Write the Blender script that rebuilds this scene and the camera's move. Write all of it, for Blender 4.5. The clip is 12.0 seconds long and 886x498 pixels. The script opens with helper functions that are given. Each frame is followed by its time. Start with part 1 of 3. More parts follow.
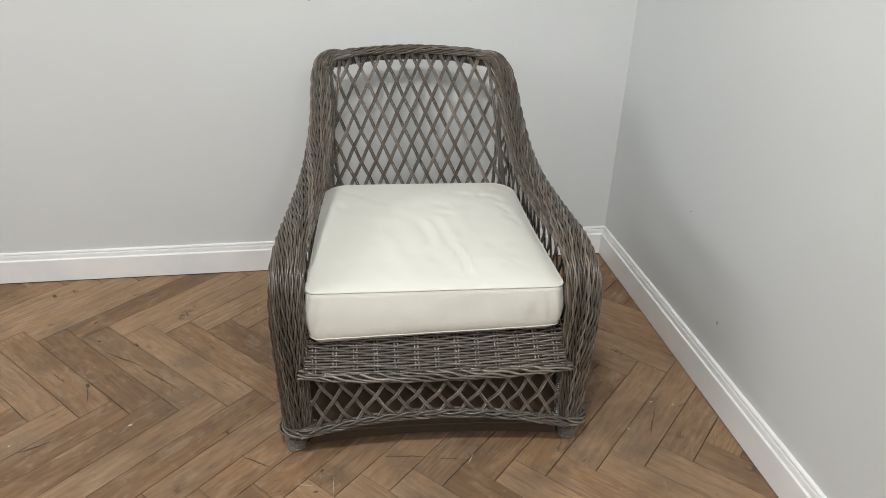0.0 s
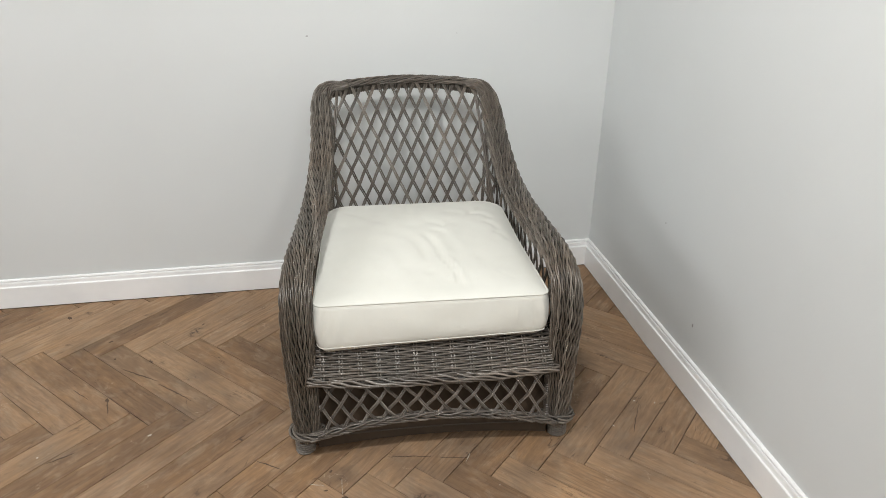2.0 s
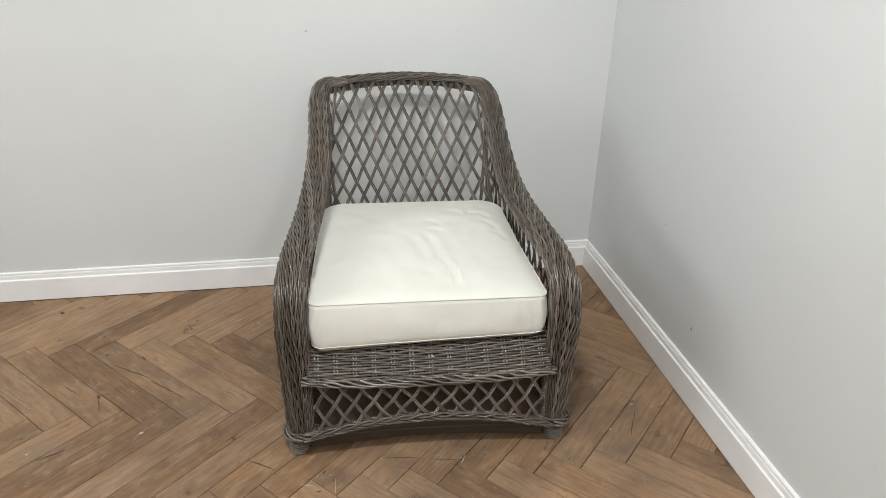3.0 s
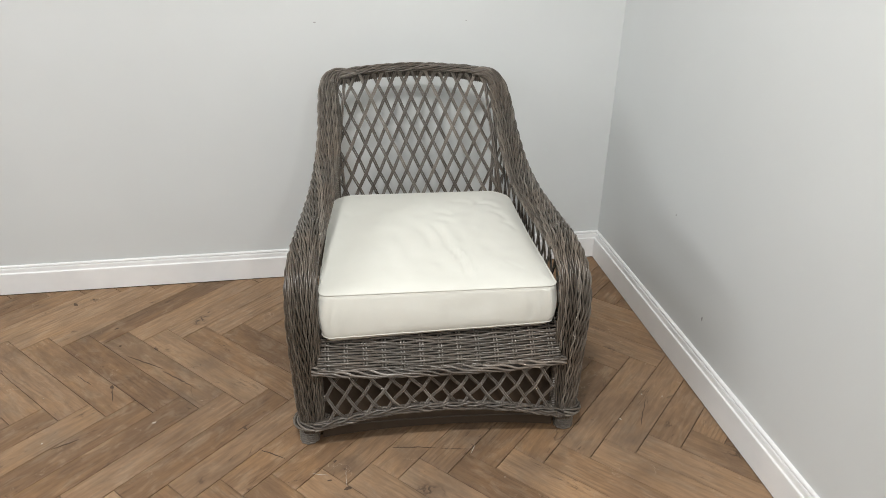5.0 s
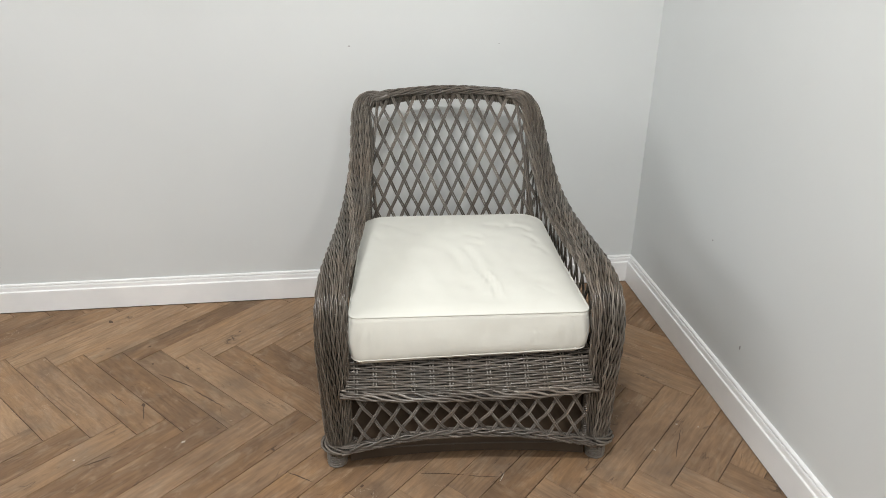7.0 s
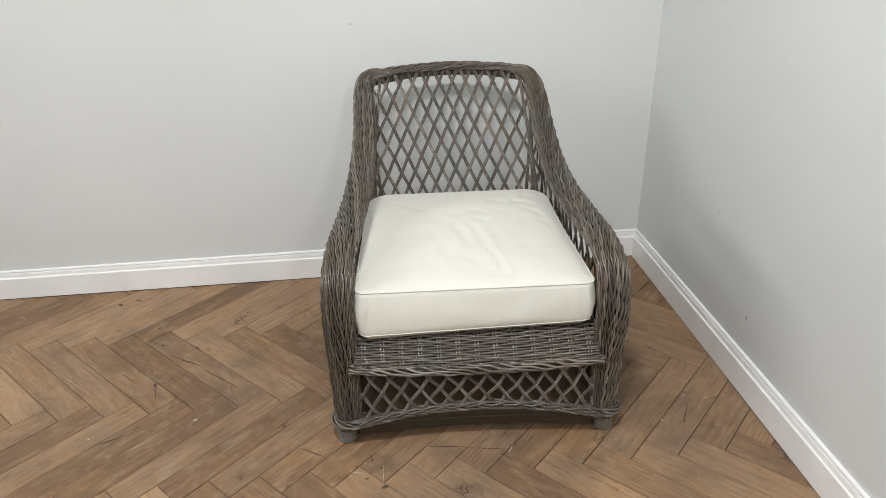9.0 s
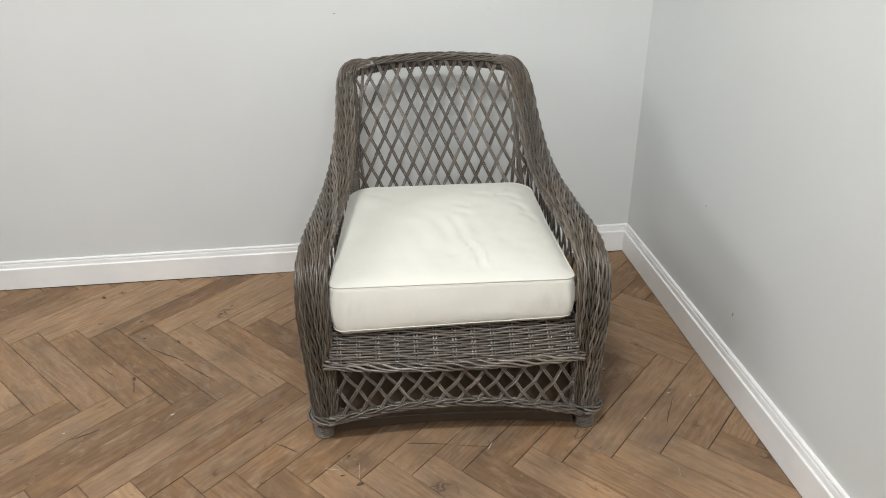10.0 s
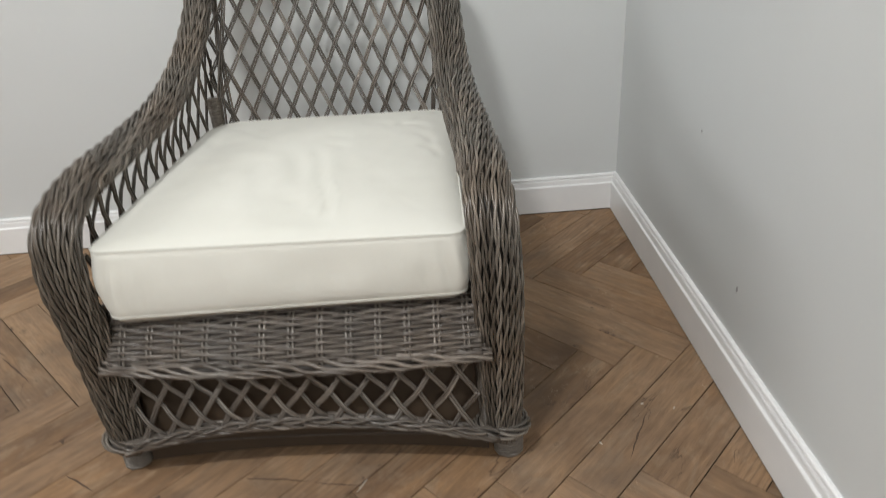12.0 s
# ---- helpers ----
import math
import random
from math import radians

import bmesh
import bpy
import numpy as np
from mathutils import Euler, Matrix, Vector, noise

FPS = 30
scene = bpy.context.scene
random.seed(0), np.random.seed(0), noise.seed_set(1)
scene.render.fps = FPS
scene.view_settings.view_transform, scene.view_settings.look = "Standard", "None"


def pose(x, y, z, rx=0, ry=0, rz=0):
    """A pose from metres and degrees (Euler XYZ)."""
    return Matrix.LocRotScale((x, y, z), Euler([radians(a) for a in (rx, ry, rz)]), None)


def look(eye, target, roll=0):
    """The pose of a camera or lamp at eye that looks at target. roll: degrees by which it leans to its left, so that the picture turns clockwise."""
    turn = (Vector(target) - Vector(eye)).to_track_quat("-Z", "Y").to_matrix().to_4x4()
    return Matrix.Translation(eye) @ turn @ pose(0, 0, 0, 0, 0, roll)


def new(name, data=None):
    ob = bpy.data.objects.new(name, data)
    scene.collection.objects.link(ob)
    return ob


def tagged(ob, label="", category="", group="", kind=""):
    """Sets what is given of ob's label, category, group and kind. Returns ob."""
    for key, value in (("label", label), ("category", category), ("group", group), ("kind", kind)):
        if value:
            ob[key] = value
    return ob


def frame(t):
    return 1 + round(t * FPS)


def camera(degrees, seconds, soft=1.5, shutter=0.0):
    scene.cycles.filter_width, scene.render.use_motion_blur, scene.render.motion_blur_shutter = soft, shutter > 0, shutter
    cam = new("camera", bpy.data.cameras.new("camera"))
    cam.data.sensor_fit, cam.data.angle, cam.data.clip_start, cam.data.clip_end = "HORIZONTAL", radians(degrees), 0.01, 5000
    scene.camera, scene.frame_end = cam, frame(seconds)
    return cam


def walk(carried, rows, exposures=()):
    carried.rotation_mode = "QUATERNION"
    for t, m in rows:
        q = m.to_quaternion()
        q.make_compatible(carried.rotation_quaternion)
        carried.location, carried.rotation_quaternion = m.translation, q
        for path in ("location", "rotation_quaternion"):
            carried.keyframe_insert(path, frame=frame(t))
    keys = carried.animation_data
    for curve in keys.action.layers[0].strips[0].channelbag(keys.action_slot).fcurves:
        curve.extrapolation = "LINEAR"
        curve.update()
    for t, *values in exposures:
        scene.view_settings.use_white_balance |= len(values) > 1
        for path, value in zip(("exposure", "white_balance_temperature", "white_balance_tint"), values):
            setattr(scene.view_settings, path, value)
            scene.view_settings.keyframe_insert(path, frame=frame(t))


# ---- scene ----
cam = camera(67.8, 12.0, soft=0.5, shutter=0.4)
PATH = [
    (0, (-1.012, -2.304, 1.276), (-0.749, -0.554, 0.343), 1.2),
    (0.5, (-1.033, -2.312, 1.282), (-0.725, -0.572, 0.345), 1.7),
    (1, (-1.041, -2.334, 1.287), (-0.742, -0.574, 0.387), 1.4),
    (1.5, (-1.02, -2.348, 1.285), (-0.736, -0.584, 0.387), 1.0),
    (1.8, (-1.022, -2.353, 1.287), (-0.737, -0.589, 0.389), 0.7),
    (1.9, (-1.034, -2.425, 1.334), (-0.749, -0.66, 0.437), 0.2),
    (2, (-1.039, -2.437, 1.339), (-0.749, -0.668, 0.452), 0.1),
    (2.5, (-1.035, -2.422, 1.326), (-0.743, -0.652, 0.442), 0.2),
    (3, (-1.037, -2.416, 1.333), (-0.739, -0.651, 0.441), 1.0),
    (5, (-1.037, -2.421, 1.327), (-0.769, -0.661, 0.416), 0.4),
    (5.5, (-1.04, -2.422, 1.329), (-0.771, -0.657, 0.428), 0.7),
    (6, (-1.039, -2.419, 1.328), (-0.798, -0.644, 0.438), 0.4),
    (6.5, (-1.039, -2.41, 1.335), (-0.835, -0.612, 0.482), 0.1),
    (7, (-1.038, -2.405, 1.328), (-0.856, -0.607, 0.472), -0.2),
    (7.5, (-1.043, -2.413, 1.311), (-0.86, -0.634, 0.417), 0.0),
    (9.5, (-1.02, -2.42, 1.307), (-0.868, -0.642, 0.404), -1.9),
    (10, (-0.963, -2.397, 1.293), (-0.82, -0.625, 0.376), -1.5),
    (10.5, (-0.893, -2.311, 1.287), (-0.779, -0.523, 0.398), -2.5),
    (10.7, (-0.873, -2.25, 1.287), (-0.745, -0.453, 0.418), -2.4),
    (10.8, (-0.83, -2.241, 1.292), (-0.718, -0.438, 0.435), -2.3),
    (11, (-0.817, -2.175, 1.274), (-0.563, -0.383, 0.423), 0.1),
    (11.2, (-0.781, -2.132, 1.248), (-0.486, -0.355, 0.377), 1.4),
    (11.3, (-0.735, -2.089, 1.235), (-0.481, -0.337, 0.304), 1.0),
    (11.5, (-0.672, -2.033, 1.176), (-0.576, -0.287, 0.206), -2.1),
    (11.7, (-0.6, -1.96, 1.103), (-0.589, -0.223, 0.111), -4.9),
    (12, (-0.559, -1.927, 0.952), (-0.565, -0.176, -0.015), -4.5),
]
EXPOSURES = [(0.0, -0.12), (1.5, 0.0), (11.0, 0.0), (12.0, -0.15)]
walk(cam, [(t, look(eye, target, roll)) for t, eye, target, roll in PATH], EXPOSURES)

# ---- world and light ----
world = bpy.data.worlds.new("world")
scene.world = world
world.use_nodes = True
world.node_tree.nodes["Background"].inputs[0].default_value = (0.8, 0.85, 0.9, 1)
world.node_tree.nodes["Background"].inputs[1].default_value = 0.1


def area_lamp(eye, target, sx, sy, power, colour):
    data = bpy.data.lights.new("unseen_lamp", "AREA")
    data.shape, data.size, data.size_y, data.energy, data.color = "RECTANGLE", sx, sy, power, colour
    lamp = new("unseen_lamp", data)
    lamp.matrix_world = look(eye, target)
    return lamp


# Unseen ceiling lights: a long one over the camera, two behind it, a broad one to the west and an added broad fill.
area_lamp((-1.22, -2.25, 2.54), (-1.0, -0.7, 0.3), 0.30, 0.07, 42, (1.0, 0.99, 0.98))
area_lamp((-0.80, -3.40, 2.54), (-0.9, -0.3, 0.5), 0.40, 0.08, 7, (1.0, 0.99, 0.98))
area_lamp((-0.15, -4.4, 2.53), (-1.3, 0, 0.5), 0.20, 0.14, 20, (1.0, 0.99, 0.98))
area_lamp((-4.4, -1.25, 2.50), (0, -0.7, 1.2), 2.4, 1.4, 76, (0.975, 0.99, 1.0))
# Broad fill added for ambient light, with no known fixture behind it.
area_lamp((-3.6, -3.2, 2.56), (-2.4, -2.2, 0), 3.0, 2.0, 48, (0.975, 0.99, 1.0))


# ---- materials ----
def mat(name):
    m = bpy.data.materials.new(name)
    m.use_nodes = True
    return m, m.node_tree.nodes, m.node_tree.links, m.node_tree.nodes["Principled BSDF"]


def noise_tex(n, l, vec, scale, detail=4.0, rough=0.55, dist=0.0):
    t = n.new("ShaderNodeTexNoise")
    t.inputs["Scale"].default_value, t.inputs["Detail"].default_value = scale, detail
    t.inputs["Roughness"].default_value, t.inputs["Distortion"].default_value = rough, dist
    if vec:
        l.new(vec, t.inputs["Vector"])
    return t.outputs["Fac"]


def ramp(n, l, fac, stops):
    r = n.new("ShaderNodeValToRGB")
    e = r.color_ramp.elements
    while len(e) < len(stops):
        e.new(0.5)
    for el, (at, col) in zip(e, stops):
        el.position = at
        el.color = (*col, 1) if len(col) == 3 else col
    l.new(fac, r.inputs["Fac"])
    return r.outputs["Color"]


def grey(v):
    return (v, v, v)


def mix(n, l, a, b, fac, mode="MIX"):
    m = n.new("ShaderNodeMix")
    m.data_type, m.blend_type = "RGBA", mode
    for sock, v in ((m.inputs[0], fac), (m.inputs[6], a), (m.inputs[7], b)):
        if isinstance(v, (int, float)):
            sock.default_value = v
        elif isinstance(v, tuple):
            sock.default_value = (*v, 1)
        else:
            l.new(v, sock)
    return m.outputs[2]


def bump(n, l, height, strength, distance, before=None):
    b = n.new("ShaderNodeBump")
    b.inputs["Strength"].default_value, b.inputs["Distance"].default_value = strength, distance
    l.new(height, b.inputs["Height"])
    if before:
        l.new(before, b.inputs["Normal"])
    return b.outputs["Normal"]


def coords(n, l, kind="Object", scale=(1, 1, 1), jitter=False):
    c = n.new("ShaderNodeTexCoord")
    m = n.new("ShaderNodeMapping")
    m.inputs["Scale"].default_value = scale
    l.new(c.outputs[kind], m.inputs["Vector"])
    if jitter:
        info = n.new("ShaderNodeObjectInfo")
        mul = n.new("ShaderNodeMath")
        mul.operation, mul.inputs[1].default_value = "MULTIPLY", 37.0
        l.new(info.outputs["Random"], mul.inputs[0])
        cmb = n.new("ShaderNodeCombineXYZ")
        for k in range(3):
            l.new(mul.outputs[0], cmb.inputs[k])
        l.new(cmb.outputs[0], m.inputs["Location"])
    return m.outputs["Vector"]


def wall_paint():
    m, n, l, b = mat("wall_paint")
    v = coords(n, l)
    big = noise_tex(n, l, v, 1.3, 3)
    col = ramp(n, l, big, [(0.3, (0.590, 0.612, 0.607)), (0.7, (0.625, 0.647, 0.642))])
    l.new(col, b.inputs["Base Color"])
    fine = noise_tex(n, l, v, 260, 3)
    roll = noise_tex(n, l, v, 9, 3)
    l.new(bump(n, l, fine, 0.06, 0.002, bump(n, l, roll, 0.05, 0.01)), b.inputs["Normal"])
    b.inputs["Roughness"].default_value = 0.62
    return m


def gloss_paint():
    m, n, l, b = mat("white_gloss_paint")
    v = coords(n, l)
    big = noise_tex(n, l, v, 5, 5)
    l.new(ramp(n, l, big, [(0.35, (0.76, 0.77, 0.77)), (0.65, (0.83, 0.835, 0.83))]), b.inputs["Base Color"])
    l.new(bump(n, l, noise_tex(n, l, v, 60, 3), 0.04, 0.002), b.inputs["Normal"])
    b.inputs["Roughness"].default_value = 0.32
    return m


def plain(name, colour, rough=0.7):
    m, n, l, b = mat(name)
    v = coords(n, l)
    f = noise_tex(n, l, v, 40, 4)
    l.new(mix(n, l, tuple(c * 0.8 for c in colour), tuple(min(1, c * 1.15) for c in colour), f), b.inputs["Base Color"])
    b.inputs["Roughness"].default_value = rough
    return m


def oak():
    """Worn, brown-oiled oak: grain along the board's own x, grime across boards."""
    m, n, l, b = mat("worn_oak")
    v = coords(n, l, "Object", (1, 1, 1), True)
    world_v = n.new("ShaderNodeNewGeometry").outputs["Position"]

    def scaled(factors):
        q = n.new("ShaderNodeMapping")
        q.inputs["Scale"].default_value = factors
        l.new(v, q.inputs["Vector"])
        return q.outputs["Vector"]
    def clip(fac, lo, hi, top=1.0):
        return ramp(n, l, fac, [(lo, grey(0.0)), (hi, grey(top))])

    def thin(fac, width, top):
        """A narrow line where the noise passes its middle."""
        return ramp(n, l, fac, [(0.5 - width, grey(0.0)), (0.5, grey(top)), (0.5 + width, grey(0.0))])

    grain = noise_tex(n, l, scaled((0.5, 6, 6)), 7.0, 6, 0.6, 1.4)
    fine = noise_tex(n, l, scaled((0.32, 2.6, 2.6)), 30.0, 9, 0.74, 0.5)
    blot = noise_tex(n, l, scaled((1.0, 1.7, 1.7)), 7.0, 6, 0.6, 0.5)
    cloud = noise_tex(n, l, scaled((1.0, 1.6, 1.6)), 2.4, 5, 0.6, 0.9)
    grime = noise_tex(n, l, world_v, 2.1, 6, 0.58, 0.4)
    info = n.new("ShaderNodeObjectInfo")
    tone = ramp(n, l, info.outputs["Random"], [(0.0, (0.160, 0.099, 0.057)), (0.25, (0.225, 0.142, 0.082)), (0.55, (0.290, 0.191, 0.115)), (0.75, (0.318, 0.215, 0.133)), (0.88, (0.245, 0.161, 0.099)), (1.0, (0.190, 0.125, 0.077))])
    col = mix(n, l, tone, (0.34, 0.208, 0.104), clip(blot, 0.48, 0.74, 0.40))
    col = mix(n, l, col, (0.34, 0.265, 0.19), clip(noise_tex(n, l, scaled((1.0, 2.2, 2.2)), 11.0, 7, 0.65, 0.8), 0.50, 0.68, 0.45))
    col = mix(n, l, col, ramp(n, l, grain, [(0.3, grey(0.74)), (0.5, grey(1.0)), (0.7, grey(1.16))]), 0.4, "MULTIPLY")
    col = mix(n, l, col, ramp(n, l, fine, [(0.28, grey(0.60)), (0.5, grey(1.0)), (0.72, grey(1.38))]), 0.8, "MULTIPLY")
    col = mix(n, l, col, (0.120, 0.081, 0.054), clip(cloud, 0.51, 0.70, 0.42))
    col = mix(n, l, col, ramp(n, l, grime, [(0.32, (0.66, 0.625, 0.60)), (0.5, (0.94, 0.905, 0.865)), (0.7, (1.07, 1.00, 0.895))]), 0.8, "MULTIPLY")
    # Old stains that spread over several boards; those by the chair also paint in shade.
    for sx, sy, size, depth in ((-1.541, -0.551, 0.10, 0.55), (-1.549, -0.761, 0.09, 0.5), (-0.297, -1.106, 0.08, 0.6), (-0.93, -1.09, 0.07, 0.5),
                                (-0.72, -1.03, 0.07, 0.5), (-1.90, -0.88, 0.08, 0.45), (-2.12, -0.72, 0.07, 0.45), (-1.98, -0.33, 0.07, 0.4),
                                # Round the chair's feet and front, shadow is painted in with the stains.
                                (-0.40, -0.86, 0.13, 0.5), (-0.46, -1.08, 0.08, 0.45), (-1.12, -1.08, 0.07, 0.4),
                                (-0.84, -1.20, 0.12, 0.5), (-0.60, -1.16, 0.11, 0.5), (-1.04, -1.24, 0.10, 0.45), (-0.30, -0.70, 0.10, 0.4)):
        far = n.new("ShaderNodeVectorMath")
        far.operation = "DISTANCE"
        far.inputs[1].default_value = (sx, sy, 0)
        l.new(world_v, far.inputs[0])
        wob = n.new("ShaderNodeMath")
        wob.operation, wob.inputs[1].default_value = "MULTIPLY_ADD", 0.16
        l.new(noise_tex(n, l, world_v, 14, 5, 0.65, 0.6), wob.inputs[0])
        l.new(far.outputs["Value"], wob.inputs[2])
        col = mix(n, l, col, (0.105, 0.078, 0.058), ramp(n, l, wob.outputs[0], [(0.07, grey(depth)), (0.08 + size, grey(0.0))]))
    # Growth rings that run out in waves on some boards.
    ring = n.new("ShaderNodeTexWave")
    ring.bands_direction = "Y"
    ring.inputs["Scale"].default_value, ring.inputs["Distortion"].default_value = 16.0, 16.0
    ring.inputs["Detail"].default_value, ring.inputs["Detail Scale"].default_value = 3.0, 0.35
    l.new(scaled((0.5, 1.6, 1.6)), ring.inputs["Vector"])
    col = mix(n, l, col, ramp(n, l, ring.outputs["Fac"], [(0.0, grey(0.5)), (0.35, grey(1.0)), (1.0, grey(1.08))]),
              clip(noise_tex(n, l, v, 2.6, 3), 0.54, 0.64, 0.38), "MULTIPLY")
    # Knots with cracks round them, shakes along the grain, pale scratches, flecks of paint.
    vor = n.new("ShaderNodeTexVoronoi")
    vor.inputs["Scale"].default_value = 5.5
    l.new(mix(n, l, scaled((0.6, 1, 1)), noise_tex(n, l, v, 24, 5), 0.16), vor.inputs["Vector"])
    knot = ramp(n, l, vor.outputs["Distance"], [(0.0, grey(0.95)), (0.04, grey(0.75)), (0.09, grey(0.18)), (0.22, grey(0.0))])
    col = mix(n, l, col, (0.04, 0.026, 0.018), knot)
    crack = noise_tex(n, l, scaled((1.0, 4.5, 4.5)), 4.0, 5, 0.5, 0.9)
    where = noise_tex(n, l, scaled((1.0, 1.4, 1.4)), 7.5, 4, 0.6, 0.3)
    col = mix(n, l, col, (0.045, 0.028, 0.018), mix(n, l, thin(crack, 0.010, 0.7), clip(where, 0.57, 0.64), 1.0, "MULTIPLY"))
    nick = noise_tex(n, l, v, 9.0, 5, 0.6, 1.5)
    nick_at = noise_tex(n, l, v, 14.0, 3, 0.6, 0.3)
    col = mix(n, l, col, (0.46, 0.36, 0.26), mix(n, l, thin(nick, 0.009, 0.5), clip(nick_at, 0.58, 0.66), 1.0, "MULTIPLY"))
    pit = n.new("ShaderNodeTexVoronoi")
    pit.inputs["Scale"].default_value = 24
    l.new(mix(n, l, scaled((0.7, 1, 1)), noise_tex(n, l, v, 40, 4), 0.1), pit.inputs["Vector"])
    pit_at = clip(noise_tex(n, l, v, 6.0, 3), 0.54, 0.66, 0.65)
    col = mix(n, l, col, (0.05, 0.033, 0.022), mix(n, l, ramp(n, l, pit.outputs["Distance"], [(0.0, grey(1.0)), (0.07, grey(0.8)), (0.14, grey(0.0))]), pit_at, 1.0, "MULTIPLY"))
    fleck = n.new("ShaderNodeTexVoronoi")
    fleck.inputs["Scale"].default_value = 17
    l.new(world_v, fleck.inputs["Vector"])
    rare = noise_tex(n, l, world_v, 11, 2)
    dot = ramp(n, l, fleck.outputs["Distance"], [(0.0, grey(1.0)), (0.045, grey(0.9)), (0.06, grey(0.0))])
    col = mix(n, l, col, (0.5, 0.45, 0.38), mix(n, l, dot, ramp(n, l, rare, [(0.62, grey(0.0)), (0.66, grey(1.0))]), 1.0, "MULTIPLY"))
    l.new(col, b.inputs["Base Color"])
    l.new(ramp(n, l, blot, [(0.2, grey(0.60)), (0.8, grey(0.80))]), b.inputs["Roughness"])
    b.inputs["Specular IOR Level"].default_value = 0.32
    l.new(bump(n, l, fine, 0.35, 0.0012, bump(n, l, grain, 0.3, 0.002)), b.inputs["Normal"])
    return m


def cane_mat(name, tones):
    """Grey-brown weathered rattan: every strand of its own tone, with streaks along it."""
    m, n, l, b = mat(name)
    g = n.new("ShaderNodeNewGeometry")
    v = coords(n, l)
    f = noise_tex(n, l, v, 90, 5, 0.6)
    info = n.new("ShaderNodeObjectInfo")
    add, wrap = n.new("ShaderNodeMath"), n.new("ShaderNodeMath")
    wrap.operation = "FRACT"
    l.new(g.outputs["Random Per Island"], add.inputs[0])
    l.new(info.outputs["Random"], add.inputs[1])
    l.new(add.outputs[0], wrap.inputs[0])
    tone = ramp(n, l, wrap.outputs[0], list(zip((0.0, 0.45, 0.8, 1.0), tones)))
    col = mix(n, l, tone, ramp(n, l, f, [(0.3, grey(0.7)), (0.7, grey(1.25))]), 0.7, "MULTIPLY")
    big = noise_tex(n, l, v, 6, 3)
    col = mix(n, l, col, ramp(n, l, big, [(0.35, (1.08, 0.98, 0.9)), (0.65, (0.95, 1.0, 1.04))]), 0.6, "MULTIPLY")
    l.new(col, b.inputs["Base Color"])
    b.inputs["Roughness"].default_value = 0.30
    b.inputs["Specular IOR Level"].default_value = 0.5
    l.new(bump(n, l, noise_tex(n, l, v, 500, 3), 0.12, 0.0006), b.inputs["Normal"])
    return m


def fabric():
    m, n, l, b = mat("cream_canvas")
    v = coords(n, l)
    big = noise_tex(n, l, v, 5, 4)
    l.new(ramp(n, l, big, [(0.3, (0.608, 0.608, 0.552)), (0.7, (0.642, 0.642, 0.588))]), b.inputs["Base Color"])
    w1, w2 = n.new("ShaderNodeTexWave"), n.new("ShaderNodeTexWave")
    w1.bands_direction, w2.bands_direction = "X", "Y"
    for w in (w1, w2):
        w.inputs["Scale"].default_value, w.inputs["Distortion"].default_value = 260, 0.6
        l.new(v, w.inputs["Vector"])
    weave = mix(n, l, w1.outputs["Fac"], w2.outputs["Fac"], 0.5)
    crease = noise_tex(n, l, v, 14, 4, 0.5, 0.8)
    l.new(bump(n, l, weave, 0.08, 0.0006, bump(n, l, crease, 0.12, 0.006)), b.inputs["Normal"])
    b.inputs["Roughness"].default_value = 0.85
    b.inputs["Sheen Weight"].default_value = 0.15
    return m


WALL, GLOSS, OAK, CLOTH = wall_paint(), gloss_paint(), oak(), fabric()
CANE = cane_mat("weathered_rattan", ((0.056, 0.047, 0.037), (0.087, 0.074, 0.060), (0.122, 0.105, 0.086), (0.180, 0.157, 0.131)))
# Lighter, greyer cane tones for the seat weave, skirt, front rail and rim.
GREY_CANE = cane_mat("grey_rattan", ((0.080, 0.069, 0.058), (0.118, 0.103, 0.088), (0.156, 0.138, 0.119), (0.220, 0.197, 0.172)))
# A brighter set of cane tones for the feet and seat stakes.
PALE_CANE = cane_mat("pale_rattan", ((0.15, 0.134, 0.114), (0.16, 0.144, 0.124), (0.18, 0.163, 0.14), (0.20, 0.18, 0.155)))
# Near-black behind the canes: paints shade into the gaps between them.
GAP_SHADE = plain("gap_shade", (0.022, 0.017, 0.013), 0.6)
APRON, BEAD = plain("shaded_apron_board", (0.042, 0.0285, 0.0175), 0.6), plain("brown_stained_wood", (0.055, 0.042, 0.032), 0.6)
DARK = plain("dark_subfloor", (0.065, 0.044, 0.031), 0.9)
CEIL = plain("white_ceiling_paint", (0.78, 0.78, 0.77), 0.8)
SCUFF = plain("grey_scuff", (0.36, 0.36, 0.355), 0.8)


# ---- mesh helpers ----
def finish(bm, name, material, smooth=False):
    me = bpy.data.meshes.new(name)
    bmesh.ops.recalc_face_normals(bm, faces=bm.faces)
    bm.to_mesh(me)
    bm.free()
    me.materials.append(material)
    if smooth:
        me.polygons.foreach_set("use_smooth", [True] * len(me.polygons))
    return me


def thing(name, bm, material, label, category, kind="", smooth=False, group=""):
    return tagged(new(name, finish(bm, name, material, smooth)), label, category, group, kind)


def settled(p):
    """The sag of the old chair: it leans back from its front feet, a little to one side, and has sunk at seat height."""
    x, y, z = p
    back = min(max((z - 0.55) / 0.3, 0), 1)
    return Vector((1.03 * x - 0.024 * y + 0.003 * back, 1.02 * y + 0.028 * min(max(z / 0.25, 0), 1) + 0.035 * back,
                   z + float(np.interp(z, (0, 0.28, 0.86), (0, -0.02, 0.002))) - 0.007 * back))


def part(name, bm, material, parent, label="", smooth=True):
    root = parent
    while root.parent:
        root = root.parent
    if root.name == "armchair":
        for vx in bm.verts:
            vx.co = settled(vx.co)
    ob = new(name, finish(bm, name, material, smooth))
    ob.parent = parent
    return tagged(ob, label)


